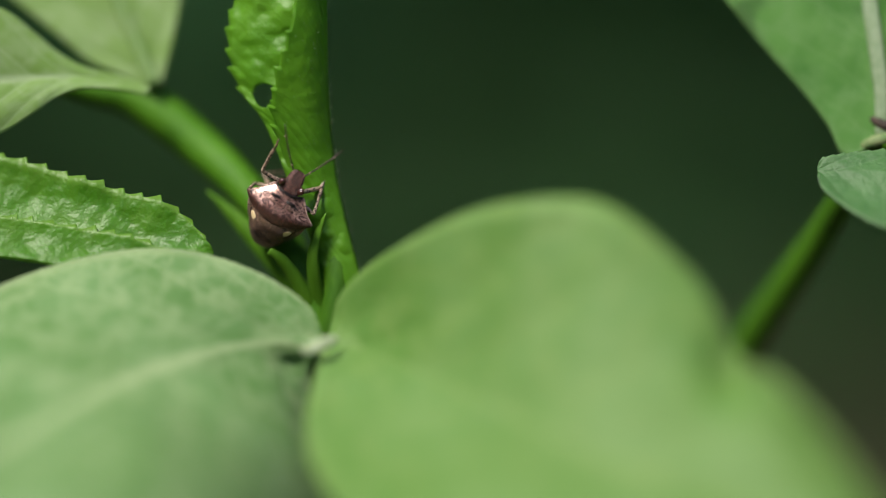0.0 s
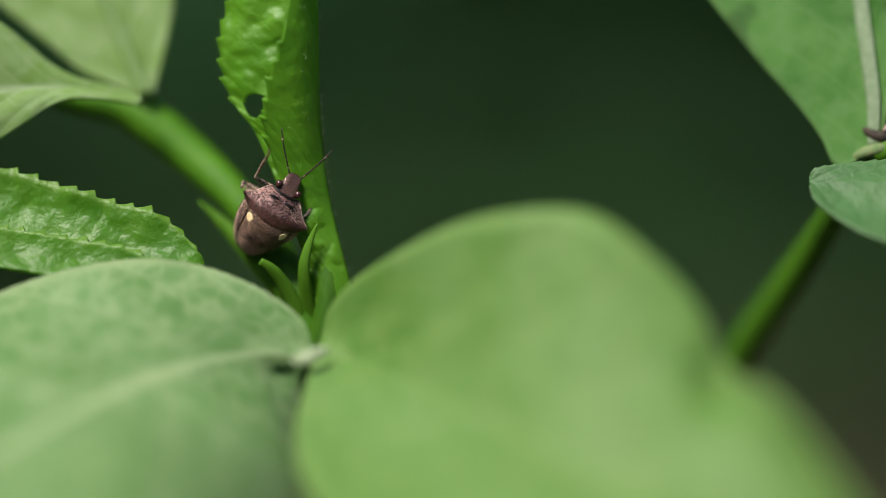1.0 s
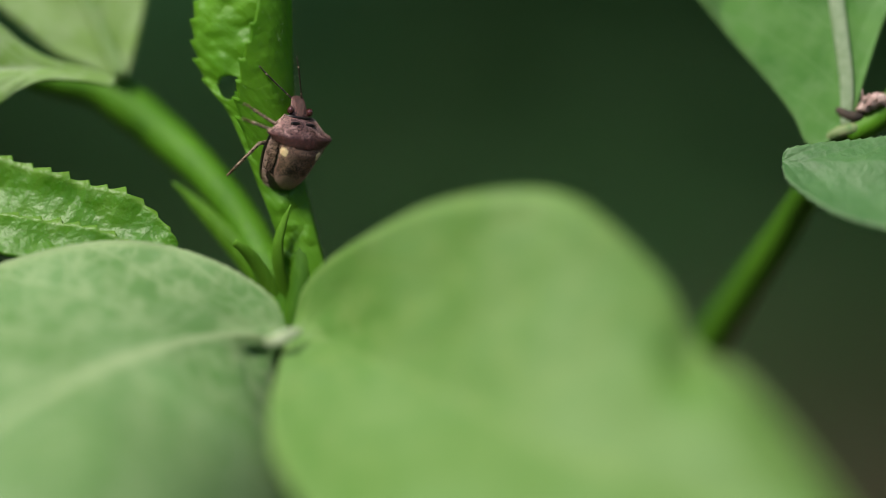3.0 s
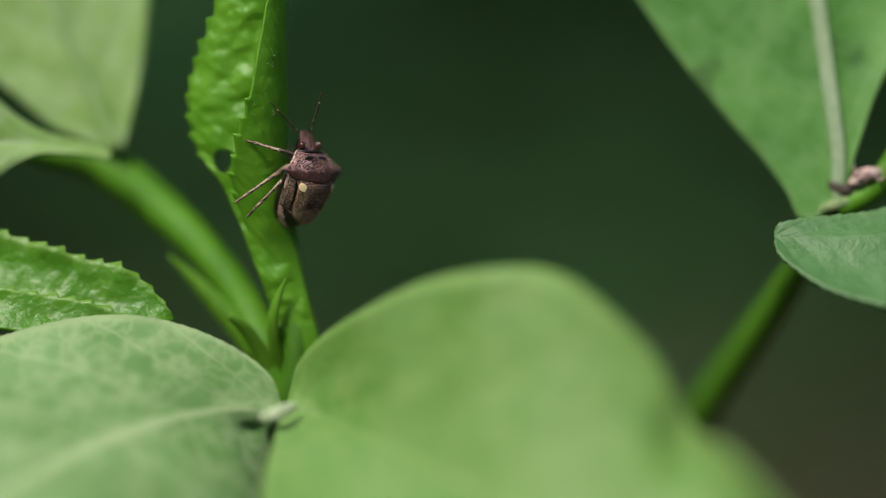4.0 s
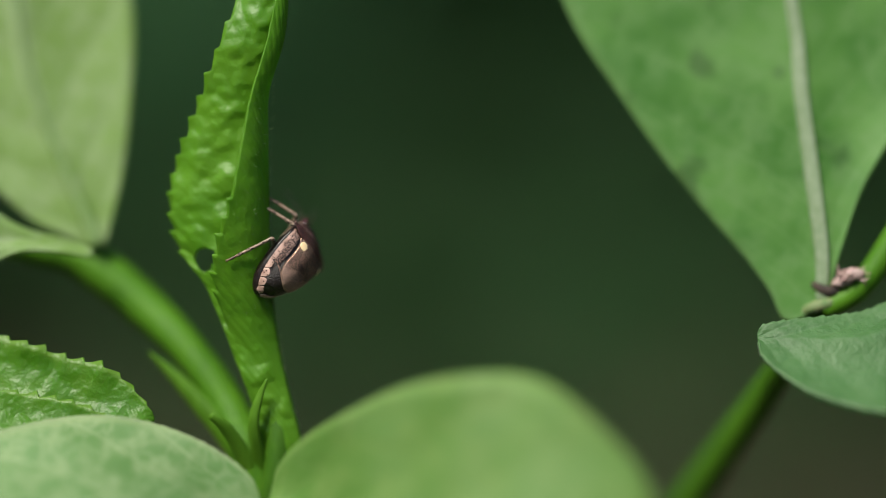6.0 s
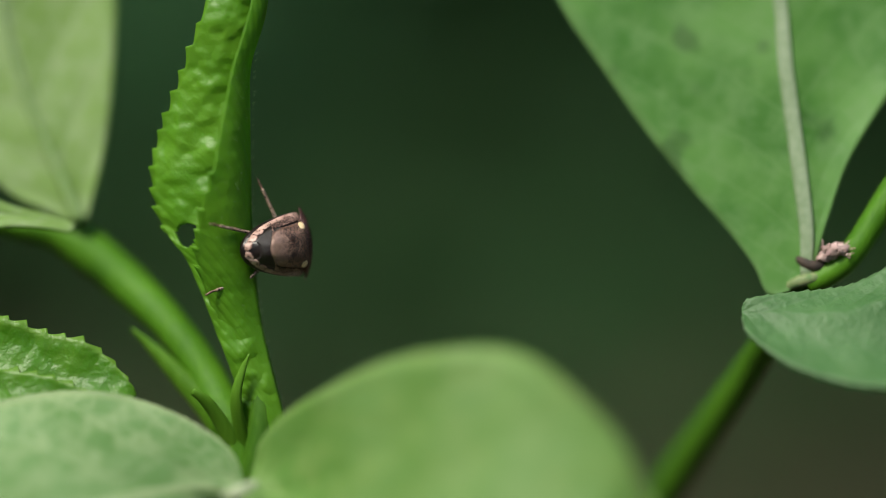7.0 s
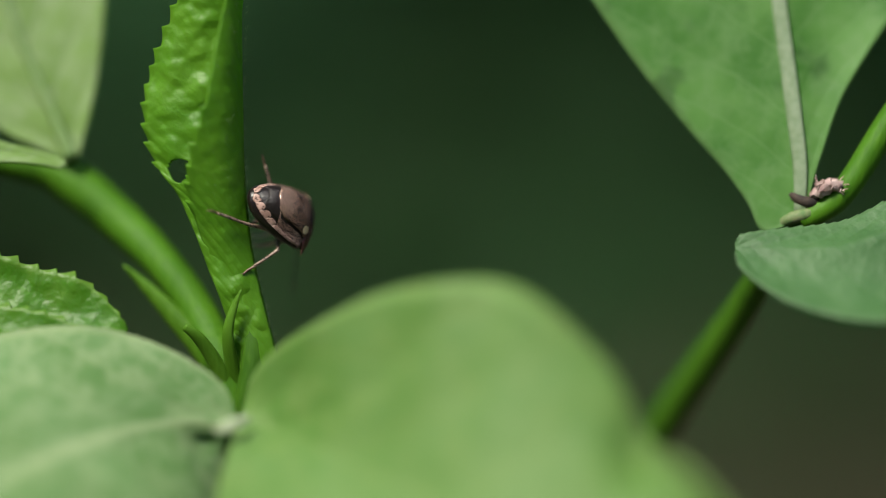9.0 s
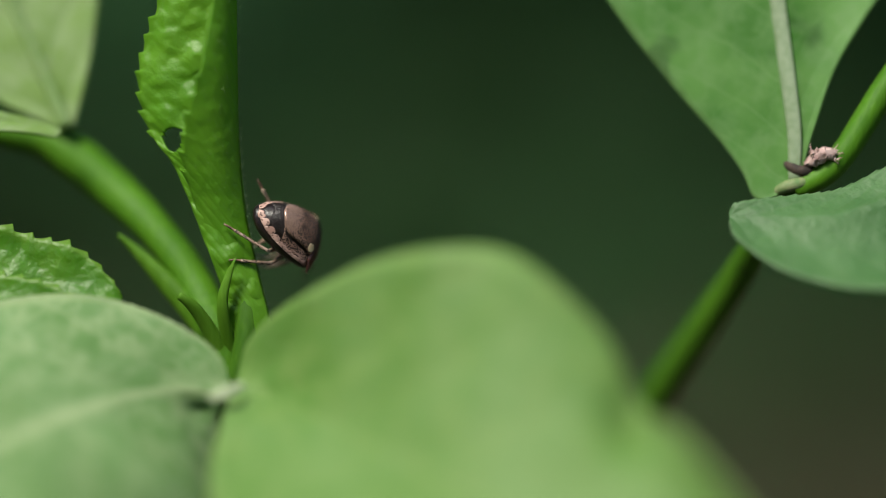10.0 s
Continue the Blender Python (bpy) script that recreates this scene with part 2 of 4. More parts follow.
# ---- shaping helpers ----
def spline(points, count):
    """A smooth curve (Catmull-Rom, by chord length) through a few control points, as an array of places."""
    p = np.array(points, float)
    p = np.vstack([2 * p[0] - p[1], p, 2 * p[-1] - p[-2]])
    gap = np.sqrt(np.linalg.norm(np.diff(p, axis=0), axis=1)) + 1e-6
    knot = np.concatenate([[0], np.cumsum(gap)])
    out = []
    for x in np.linspace(knot[1], knot[-2], count):
        k = min(max(int(np.searchsorted(knot, x, "right")) - 1, 1), len(p) - 3)
        t0, t1, t2, t3 = knot[k - 1 : k + 3]
        q0, q1, q2, q3 = p[k - 1 : k + 3]
        a1 = (t1 - x) / (t1 - t0) * q0 + (x - t0) / (t1 - t0) * q1
        a2 = (t2 - x) / (t2 - t1) * q1 + (x - t1) / (t2 - t1) * q2
        a3 = (t3 - x) / (t3 - t2) * q2 + (x - t2) / (t3 - t2) * q3
        b1 = (t2 - x) / (t2 - t0) * a1 + (x - t0) / (t2 - t0) * a2
        b2 = (t3 - x) / (t3 - t1) * a2 + (x - t1) / (t3 - t1) * a3
        out.append((t2 - x) / (t2 - t1) * b1 + (x - t1) / (t2 - t1) * b2)
    return np.array(out)


def part(name, bm, material, parent, label="", smooth=True):
    """Links a bmesh as one mesh under a thing or a part."""
    mesh = bpy.data.meshes.new(name)
    for face in bm.faces:
        face.smooth = smooth
    bm.to_mesh(mesh)
    bm.free()
    mesh.materials.append(material)
    ob = new(name, mesh)
    if parent is not None:
        ob.parent = parent
        ob.matrix_parent_inverse = origin_of(parent).inverted()
    return tagged(ob, label)


def origin_of(ob):
    m = ob.matrix_basis.copy()
    return origin_of(ob.parent) @ ob.matrix_parent_inverse @ m if ob.parent else m


def world_of(p):
    return PLANT @ (Vector([float(v) for v in p]) * MM)


def tube(points, radii, rings=40, around=14, flat=1.0, place=world_of, bm=None):
    """A tapering, rounded stem through the points."""
    bm = bm or bmesh.new()
    path = spline(points, rings)
    r = np.interp(np.linspace(0, 1, rings), np.linspace(0, 1, len(radii)), radii)
    way = np.gradient(path, axis=0)
    way /= np.linalg.norm(way, axis=1, keepdims=True) + 1e-9
    side = np.cross(way[0], (0.3, 1.0, 0.2))
    loops = []
    for k in range(rings):
        side = side - way[k] * (side @ way[k])
        side /= np.linalg.norm(side)
        over = np.cross(way[k], side)
        loops.append([bm.verts.new(place(path[k] + r[k] * (math.cos(a) * side + flat * math.sin(a) * over))) for a in np.linspace(0, 2 * math.pi, around, endpoint=False)])
    for a, b in zip(loops, loops[1:]):
        for k in range(around):
            bm.faces.new((a[k], a[(k + 1) % around], b[(k + 1) % around], b[k]))
    bm.faces.new(loops[0][::-1])
    bm.faces.new(loops[-1])
    return bm


def blade(spine, left, right, rows=90, cols=14, belly=(0.0, 0.0), teeth=0, tooth=0.0, dips=(), wave=0.0, crinkle=(0.0, 0.0, 1.0), hole=None, seed=0, ridge=0.0, bare=None, supple=0.0, plain=0.0):
    """A leaf blade between its midrib and its two margins. belly: how far each half bulges; dips: (side, along, depth, width, length)."""
    bm = bmesh.new()
    uv = bm.loops.layers.uv.new("UVMap")
    rnd = random.Random(seed)
    mid, edges = spline(spine, rows), (spline(left, rows), spline(right, rows))
    along = np.gradient(mid, axis=0)
    jag = np.zeros(rows)
    if teeth:
        x = np.linspace(0, teeth, rows)
        size = [rnd.uniform(0.7, 1.25) for _ in range(teeth + 2)]
        jag = np.array([size[int(v)] * (v % 1.0) ** 1.6 for v in x]) * tooth
    grid, st = [], []
    for i in range(rows):
        t = i / (rows - 1)
        line = []
        for j in range(-cols, cols + 1):
            h, s = (0 if j < 0 else 1), abs(j) / cols
            e = edges[h][i]
            across = e - mid[i]
            size = np.linalg.norm(across) + 1e-9
            up = np.cross(along[i], across) * (1 if h else -1)
            up /= np.linalg.norm(up) + 1e-9
            p = mid[i] + across * s
            if supple:
                w, halves = j / cols, (edges[0][i] - mid[i], edges[1][i] - mid[i])
                q = mid[i] + (halves[1] - halves[0]) / 2 * w + (halves[1] + halves[0]) / 2 * w * w
                p = p + (q - p) * supple
            p = p + up * belly[h] * size * math.sin(math.pi * s) * 0.5
            p = p + up * ridge * max(0.0, 1 - (s / 0.09) ** 2)
            if s > 0.999 and teeth and not (h == 1 and bare and not bare[0] < t < bare[1]) and not (h == 0 and t < plain):
                p = p + across / size * jag[i] * math.sin(math.pi * min(1, t * 1.02)) ** 0.3
            p = p + up * wave * s * s * math.sin(9.0 * t * (1.3 if h else 1.0) + 2.0 * h + seed)
            if crinkle[h]:
                q = Vector(p) / crinkle[2]
                p = p + up * crinkle[h] * min(1, 3 * s) * (noise.noise(q) + 0.5 * noise.noise(q * 2.3))
            for ds, dt, depth, ws, wt in dips:
                p = p - up * depth * math.exp(-(((j / cols) - ds) / ws) ** 2 - ((t - dt) / wt) ** 2)
            line.append(p)
        grid.append([bm.verts.new(world_of(p)) for p in line])
        st.append([((j + cols) / (2 * cols), t) for j in range(-cols, cols + 1)])
    for i in range(rows - 1):
        for j in range(2 * cols):
            if hole:
                c = sum((np.array(grid[a][b].co) for a, b in ((i, j), (i, j + 1), (i + 1, j), (i + 1, j + 1))), np.zeros(3)) / 4
                q = PLANT.inverted() @ Vector(c) / MM
                ang = math.atan2(q.z - hole[1], q.x - hole[0])
                if j < cols and ((q.x - hole[0]) / hole[2]) ** 2 + ((q.z - hole[1]) / hole[3]) ** 2 < 1 + 0.2 * math.sin(3 * ang):
                    continue
            f = bm.faces.new((grid[i][j], grid[i][j + 1], grid[i + 1][j + 1], grid[i + 1][j]))
            for loop, w in zip(f.loops, (st[i][j], st[i][j + 1], st[i + 1][j + 1], st[i + 1][j])):
                loop[uv].uv = w
    bmesh.ops.remove_doubles(bm, verts=bm.verts, dist=2e-6)
    return bm


def thick(ob, depth):
    m = ob.modifiers.new("thickness", "SOLIDIFY")
    m.thickness, m.offset = depth * MM, 0.0
    return ob


def down_to_ground(p):
    """From a place on the plant straight down to the soil, still in millimetres along the plant's axes."""
    w = world_of(p)
    q = PLANT.inverted() @ Vector((w.x, w.y, -0.01))
    return tuple(v / MM for v in q)


# ---- ground and surroundings ----
bm = bmesh.new()
bmesh.ops.create_grid(bm, x_segments=120, y_segments=120, size=1.0)
for v in bm.verts:
    r = max(abs(v.co.x), abs(v.co.y))
    v.co *= 3.0 * r**1.0 + 60.0 * r**6 if r > 0 else 1.0
    v.co.z = 0.03 * noise.noise(v.co * 2.5) + 0.012 * noise.noise(v.co * 11.0) - 0.01
ground = part("ground", bm, M_SOIL, None)
tagged(ground, "dark soil of a shaded woodland floor", "ground", kind="structure")


def leaf_heap(name, centres, count, size, material, seed, tilt=1.0):
    """Many small bent leaves scattered round some centres (x, y, z, reach, height) into one mesh."""
    rnd = random.Random(seed)
    verts, faces = [], []
    for _ in range(count):
        x, y, z, reach, high = rnd.choices(centres, weights=[c[3] ** 2 * c[4] for c in centres])[0]
        while True:
            q = Vector((rnd.uniform(-1, 1), rnd.uniform(-1, 1), rnd.uniform(-1, 1)))
            if q.length < 1:
                break
        c = Vector((x + q.x * reach, y + q.y * reach, z + q.z * high))
        if c.z < 0.01:
            c.z = 0.01 + rnd.random() * 0.03
        turn = Euler((rnd.gauss(0, 0.6 * tilt), rnd.gauss(0, 0.6 * tilt), rnd.uniform(0, 6.3))).to_matrix()
        l = size * rnd.uniform(0.6, 1.3)
        w = l * rnd.uniform(0.22, 0.34)
        k = len(verts)
        for a, b, d in ((0, 0, 0), (0.35 * l, -w, 0.12 * w), (0.4 * l, 0, -0.1 * w), (0.35 * l, w, 0.12 * w), (0.75 * l, -0.6 * w, 0), (0.75 * l, 0, -0.18 * l), (0.75 * l, 0.6 * w, 0), (l, 0, -0.3 * l)):
            verts.append(c + turn @ Vector((a - l / 2, b, d)))
        faces += [(k, k + 1, k + 2), (k, k + 2, k + 3), (k + 1, k + 4, k + 5, k + 2), (k + 2, k + 5, k + 6, k + 3), (k + 4, k + 7, k + 5), (k + 5, k + 7, k + 6)]
    mesh = bpy.data.meshes.new(name)
    mesh.from_pydata(verts, [], faces)
    mesh.materials.append(material)
    return new(name, mesh)


HERBS = [(-0.45, 1.25, 0.10, 0.35, 0.16), (-0.15, 1.9, 0.15, 0.5, 0.25), (0.35, 1.6, 0.08, 0.38, 0.16), (0.9, 1.9, 0.2, 0.5, 0.3), (-1.0, 1.9, 0.25, 0.5, 0.35), (0.05, 1.15, 0.03, 0.22, 0.08)]
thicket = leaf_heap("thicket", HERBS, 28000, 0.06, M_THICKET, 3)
tagged(thicket, "dense dark green undergrowth in deep shade", "undergrowth", kind="stuff")
NEAR = [tuple(world_of((-36.0, 480.0, 40.0))) + (0.026, 0.03), tuple(world_of((-60.0, 520.0, 58.0))) + (0.03, 0.03)]
herbs = leaf_heap("low_herbs", NEAR, 400, 0.011, M_HERB, 6)
tagged(herbs, "small green herbs growing up behind the plant", "herbs", kind="stuff")
# Added leaf cover above the view, there only to darken the undergrowth.
SHADE_CANOPY = [(x, y, 1.0 + 0.12 * ((k * 7) % 5), 0.45, 0.16) for k, (x, y) in enumerate([(-1.2, 1.2), (-0.45, 1.4), (0.15, 1.2), (0.7, 1.2), (1.3, 1.2), (-1.0, 2.0), (-0.2, 2.1), (0.6, 2.0), (1.4, 2.1), (0.1, 2.8), (-0.9, 2.8), (1.0, 2.8)])] + [(0.2, 1.05, 1.15, 0.5, 0.06)]
shade_canopy = leaf_heap("unseen_shade_canopy", SHADE_CANOPY, 16500, 0.12, M_THICKET, 4, 0.5)
tagged(shade_canopy, "added leaves out of view that keep light off the undergrowth", "bush", kind="stuff")
# Added ring of foliage, unseen, that cuts sky light from the sides.
ring = []
for k in range(18):
    a = 2 * math.pi * k / 18
    ring.append((3.2 * math.cos(a), 1.0 + 3.2 * math.sin(a), 1.1, 0.9, 1.2))
hedge = leaf_heap("unseen_hedge_ring", ring, 26000, 0.13, M_THICKET, 5)
tagged(hedge, "added leafy bushes out of view that block low sky light", "bushes", kind="stuff")
litter = leaf_heap("leaf_litter", [(0.3, 1.2, 0.0, 1.2, 0.01)], 1500, 0.05, M_LITTER, 8, 0.25)
tagged(litter, "dry brown fallen leaves scattered on soil", "leaf litter", kind="stuff")

# ---- the plant on which the insect climbs ----
base = world_of(down_to_ground((-12.89, 209, -20.94)))
plant = new("leafy_plant")
plant.location = base
tagged(plant, "fresh green leafy plant with a folded young leaf", "plant")
part("stem", tube([(-10.60, 206.4, 1.50), (-10.20, 206.3, -1.00), (-9.75, 205.8, -3.40), (-9.25, 205.5, -6.20), (-9.50, 205.8, -9.60), (-10.92, 207.2, -13.33), (-12.27, 208, -17.11), (-12.89, 209, -20.94), down_to_ground((-12.89, 209, -20.94))], [0.3, 0.8, 1.15, 1.3, 1.35, 1.5, 1.6, 1.6, 2.4], rings=90), M_STEM, plant, "smooth dark green main stem")
part("petiole", tube([(-27.48, 209.47, 5.87), (-25.81, 210.56, 5.77), (-22.71, 211.45, 5.26), (-18.86, 210.76, 2.43), (-15.53, 209.17, -0.63), (-13.01, 207.99, -3.88), (-11.27, 206.80, -7.38), (-10.23, 206.80, -10.71)], [0.5, 1.0, 1.5, 1.4, 1.2, 1.2, 1.3, 1.3], rings=60), M_STEM_PALE, plant, "thick light green leaf stalk")

lf = part("leaf", blade([(-9.97, 200.20, -10.77), (-13.73, 199.50, -10.55), (-17.81, 197.20, -11.28), (-22.07, 194.20, -12.92), (-26.05, 190.20, -15.14), (-31.26, 184.70, -18.01), (-39.00, 180.70, -20.70)],
    [(-10.02, 200.50, -10.57), (-10.77, 200.90, -8.68), (-12.95, 201.20, -6.92), (-16.39, 201.40, -5.38), (-20.01, 201.50, -4.66), (-24.33, 201.40, -5.02), (-29.64, 200.70, -6.72), (-35.68, 198.20, -10.27), (-39.10, 190.70, -14.32), (-39.00, 180.70, -20.70)],
    [(-10.19, 200.10, -11.01), (-9.95, 201.90, -12.24), (-9.75, 203.00, -13.67), (-9.40, 203.80, -15.60), (-8.80, 203.40, -18.50), (-8.00, 200.40, -22.40), (-14.87, 182.70, -24.86), (-21.15, 177.70, -27.37), (-31.17, 176.70, -26.58), (-39.00, 180.70, -20.70)],
    belly=(0.03, 0.40), rows=240, teeth=44, tooth=0.07, dips=((0.35, 0.13, 0.65, 0.13, 0.05),), wave=0.15, ridge=0.14, seed=1), M_FRONT, plant, "broad matt green leaf with pale midrib")
thick(lf, 0.22)

lf = part("leaf", blade([(-9.90, 200.10, -10.76), (-7.63, 199.02, -11.02), (-3.28, 194.46, -12.58), (1.57, 189.80, -14.66), (7.52, 185.60, -17.27), (16.83, 182.00, -20.52), (24.80, 178.00, -23.40)],
    [(-9.77, 200.50, -10.57), (-9.36, 200.90, -8.97), (-9.06, 200.70, -7.88), (-7.66, 199.70, -6.19), (-4.57, 197.42, -4.21), (-0.66, 195.14, -2.41), (2.98, 193.60, -1.70), (6.09, 193.00, -1.63), (8.12, 192.00, -2.31), (10.65, 191.00, -4.35), (13.22, 190.00, -7.12), (14.96, 188.00, -10.48), (17.02, 184.00, -12.34), (19.30, 181.50, -15.10), (21.80, 179.50, -18.70), (24.80, 178.00, -23.40)],
    [(-10.06, 199.70, -11.13), (-10.35, 197.88, -12.73), (-10.85, 195.14, -14.94), (-10.60, 192.00, -17.35), (-8.73, 188.00, -20.19), (-4.35, 181.00, -24.63), (3.66, 176.00, -28.36), (16.09, 174.00, -29.29), (24.80, 178.00, -23.40)],
    belly=(-0.05, -0.06), dips=((-0.86, 0.69, -1.9, 0.22, 0.045),), wave=0.15, supple=1.0, seed=2), M_SUNNY, plant, "broad rounded matt green leaf")
thick(lf, 0.22)
bm = tube([(-9.05, 198.60, -10.30), (-9.98, 198.00, -10.68), (-11.25, 198.20, -11.10)], [0.22, 0.46, 0.25], rings=24, flat=0.35)
part("leaf_base", bm, M_PAD, plant, "whitish downy pad where the leaves join")

lf = part("leaf", blade([(-36.43, 202.40, -4.32), (-30.59, 202.20, -5.22), (-25.48, 201.90, -5.90), (-21.13, 201.80, -6.19), (-18.45, 202.20, -5.84), (-17.16, 203.18, -4.96)],
    [(-36.92, 205.10, 2.24), (-31.36, 204.80, 1.39), (-28.75, 204.56, 0.70), (-26.51, 204.20, 0.04), (-24.64, 203.96, -0.51), (-22.61, 203.72, -1.13), (-20.76, 203.54, -1.57), (-19.10, 203.42, -2.52), (-17.82, 203.30, -3.98), (-17.16, 203.30, -4.96)],
    [(-36.58, 203.24, -2.15), (-30.74, 203.18, -2.66), (-28.55, 203.12, -2.91), (-25.25, 203.00, -3.46), (-22.70, 202.90, -3.89), (-20.32, 202.80, -4.73), (-18.33, 202.90, -5.42), (-17.16, 203.18, -4.96)],
    rows=220, cols=20, belly=(0.25, -0.25), teeth=15, tooth=0.42, crinkle=(0.32, 0.2, 2.4), seed=3), M_CURL, plant, "bright green toothed young leaf, folded and glossy")
thick(lf, 0.16)

lf = part("leaf", blade([(-7.32, 205.34, -9.16), (-7.87, 205.21, -6.22), (-8.60, 205.24, -3.28), (-9.27, 205.28, -0.33), (-9.66, 205.07, 2.61), (-9.88, 204.82, 5.90), (-9.94, 204.57, 9.57), (-9.99, 204.39, 13.23), (-9.92, 204.26, 16.14), (-8.89, 203.95, 19.78), (-8.72, 203.52, 24.11), (-9.54, 203.85, 29.27)],
    [(-9.72, 205.34, -8.79), (-10.45, 205.21, -5.85), (-11.25, 205.09, -3.28), (-12.09, 204.96, -1.07), (-13.09, 205.09, 1.50), (-14.20, 205.21, 3.90), (-15.31, 205.34, 5.26), (-15.94, 205.40, 6.85), (-16.23, 205.40, 8.50), (-16.16, 205.34, 10.16), (-15.77, 205.21, 11.62), (-15.24, 204.92, 13.08), (-14.45, 204.49, 15.06), (-13.68, 203.92, 17.21), (-12.67, 203.57, 19.92), (-11.26, 203.97, 23.43), (-10.34, 203.85, 26.71), (-9.54, 203.85, 29.27)],
    [(-9.35, 205.21, -8.79), (-10.14, 205.09, -5.84), (-11.12, 205.34, -3.28), (-11.92, 205.21, -0.88), (-12.72, 204.60, 1.51), (-13.22, 203.83, 3.51), (-13.26, 203.15, 4.95), (-12.92, 202.48, 6.76), (-12.47, 202.23, 8.20), (-12.10, 202.07, 9.64), (-11.86, 202.07, 11.08), (-11.59, 202.15, 12.53), (-11.25, 202.31, 14.37), (-10.83, 202.47, 16.37), (-9.97, 202.79, 19.30), (-9.40, 203.19, 22.63), (-9.37, 203.75, 25.97), (-9.55, 204.00, 29.29)],
    rows=300, cols=24, belly=(-0.22, 0.26), teeth=26, tooth=0.46, crinkle=(0.24, 0.05, 1.4), bare=(0.27, 0.50), plain=0.37, hole=(-14.00, 5.29, 0.70, 0.78), seed=4), M_YOUNG, plant, "upright toothed young leaf, folded lengthwise, with a bitten hole")
thick(lf, 0.16)

bm = bmesh.new()
rnd = random.Random(12)
ridge = spline([(-7.87, 205.21, -6.22), (-8.60, 205.24, -3.28), (-9.27, 205.28, -0.33), (-9.66, 205.07, 2.61), (-9.88, 204.82, 5.90), (-9.94, 204.57, 9.57), (-9.85, 204.39, 13.23), (-9.71, 204.26, 16.14), (-9.40, 203.95, 19.78)], 200)
for k in range(110):
    p = ridge[rnd.randrange(200)] + np.array((0.02, rnd.uniform(-0.3, 0.5), 0))
    tip = p + np.array((rnd.uniform(0.12, 0.3), rnd.uniform(-0.1, 0.1), rnd.uniform(0.05, 0.3)))
    tube([p, (p + tip) / 2 + np.array((0.03, 0, -0.02)), tip], [0.009, 0.007, 0.003], rings=4, around=4, bm=bm)
sides = lf.data.uv_layers[0].data
for k in range(4000):
    face = lf.data.polygons[rnd.randrange(len(lf.data.polygons))]
    u, v = sides[face.loop_indices[0]].uv
    if u < 0.6 or u > 0.97 or not 0.2 < v < 0.72 or rnd.random() > 0.12:
        continue
    p = np.array(PLANT.inverted() @ face.center) / MM
    out = np.array(PLANT.inverted().to_3x3() @ face.normal)
    out = out if out[1] < 0 else -out
    tip = p + out * rnd.uniform(0.12, 0.28) + np.array((rnd.uniform(-0.05, 0.15), 0, rnd.uniform(-0.1, 0.2)))
    tube([p, (p + tip) / 2, tip], [0.011, 0.008, 0.003], rings=3, around=4, bm=bm)
hairs = part("hair_fringe", bm, M_HAIR, lf, "fine pale hairs along the fold")
tagged(hairs, kind="stuff")

lf = part("leaf", blade([(-21.51, 209.70, 6.12), (-23.33, 210.26, 10.22), (-25.28, 210.86, 14.59), (-26.87, 211.46, 19.75), (-27.74, 212.26, 27.43), (-27.65, 213.06, 34.41)],
    [(-21.76, 209.70, 5.90), (-23.85, 209.86, 6.88), (-25.75, 209.98, 7.71), (-27.64, 210.10, 9.23), (-29.56, 210.26, 10.78), (-32.22, 210.46, 13.06), (-36.10, 211.06, 18.96), (-34.78, 212.26, 29.33), (-27.65, 213.06, 34.41)],
    [(-21.13, 209.70, 5.87), (-20.31, 210.26, 9.09), (-19.71, 210.66, 12.69), (-19.41, 211.06, 16.68), (-19.45, 211.86, 22.07), (-21.50, 212.66, 30.15), (-27.65, 213.06, 34.41)],
    belly=(0.12, 0.15), seed=5), M_BACK, plant, "pale yellowish green leaf with soft light on it")
thick(lf, 0.22)
part("midrib", tube([(-21.49, 209.54, 6.12), (-23.31, 210.14, 10.21), (-25.27, 210.74, 14.58), (-26.86, 211.34, 19.75), (-27.73, 212.18, 27.42)], [0.5, 0.4, 0.35, 0.3, 0.2], flat=0.6), M_MIDRIB, lf, "pale midrib")
lf = part("leaf", blade([(-21.51, 207.28, 5.69), (-24.66, 207.19, 6.42), (-27.89, 206.33, 6.47), (-31.83, 205.47, 6.23), (-38.19, 204.05, 6.54)],
    [(-21.72, 207.47, 5.91), (-23.58, 207.47, 6.58), (-25.87, 207.28, 7.17), (-27.62, 207.09, 8.13), (-29.07, 206.90, 9.38), (-31.23, 206.43, 10.95), (-35.14, 205.47, 11.46), (-38.19, 204.05, 6.54)],
    [(-21.85, 206.90, 5.37), (-23.48, 206.52, 5.67), (-26.02, 206.14, 5.73), (-27.63, 205.76, 5.13), (-28.87, 205.38, 4.16), (-31.75, 205.00, 2.54), (-35.32, 204.43, 2.79), (-38.19, 204.05, 6.54)],
    belly=(0.15, 0.2), seed=6), M_BACK, plant, "pale green side leaf")
thick(lf, 0.22)
part("shoot", tube([(-17.86, 207.6, -0.86), (-16.71, 207.6, -1.90), (-14.83, 207.4, -3.87), (-12.76, 207, -6.27), (-10.90, 206.8, -9.23)], [0.10, 0.45, 0.72, 0.8, 0.8], rings=30, flat=0.6), M_BUD, plant, "narrow pointed side shoot")
part("bud", tube([(-9.93, 203.70, -2.38), (-10.31, 203.90, -3.27), (-10.81, 204.30, -5.11), (-10.30, 206.20, -9.20)], [0.05, 0.28, 0.45, 0.5], rings=24, flat=0.5), M_BUD, plant, "small pointed leaf bud")
part("bud", tube([(-13.62, 204.2, -4.80), (-12.97, 204.4, -5.24), (-12.09, 205, -6.39), (-10.86, 206, -8.83)], [0.25, 0.42, 0.5, 0.6], rings=24, flat=0.6), M_BUD, plant, "small blunt leaf bud")

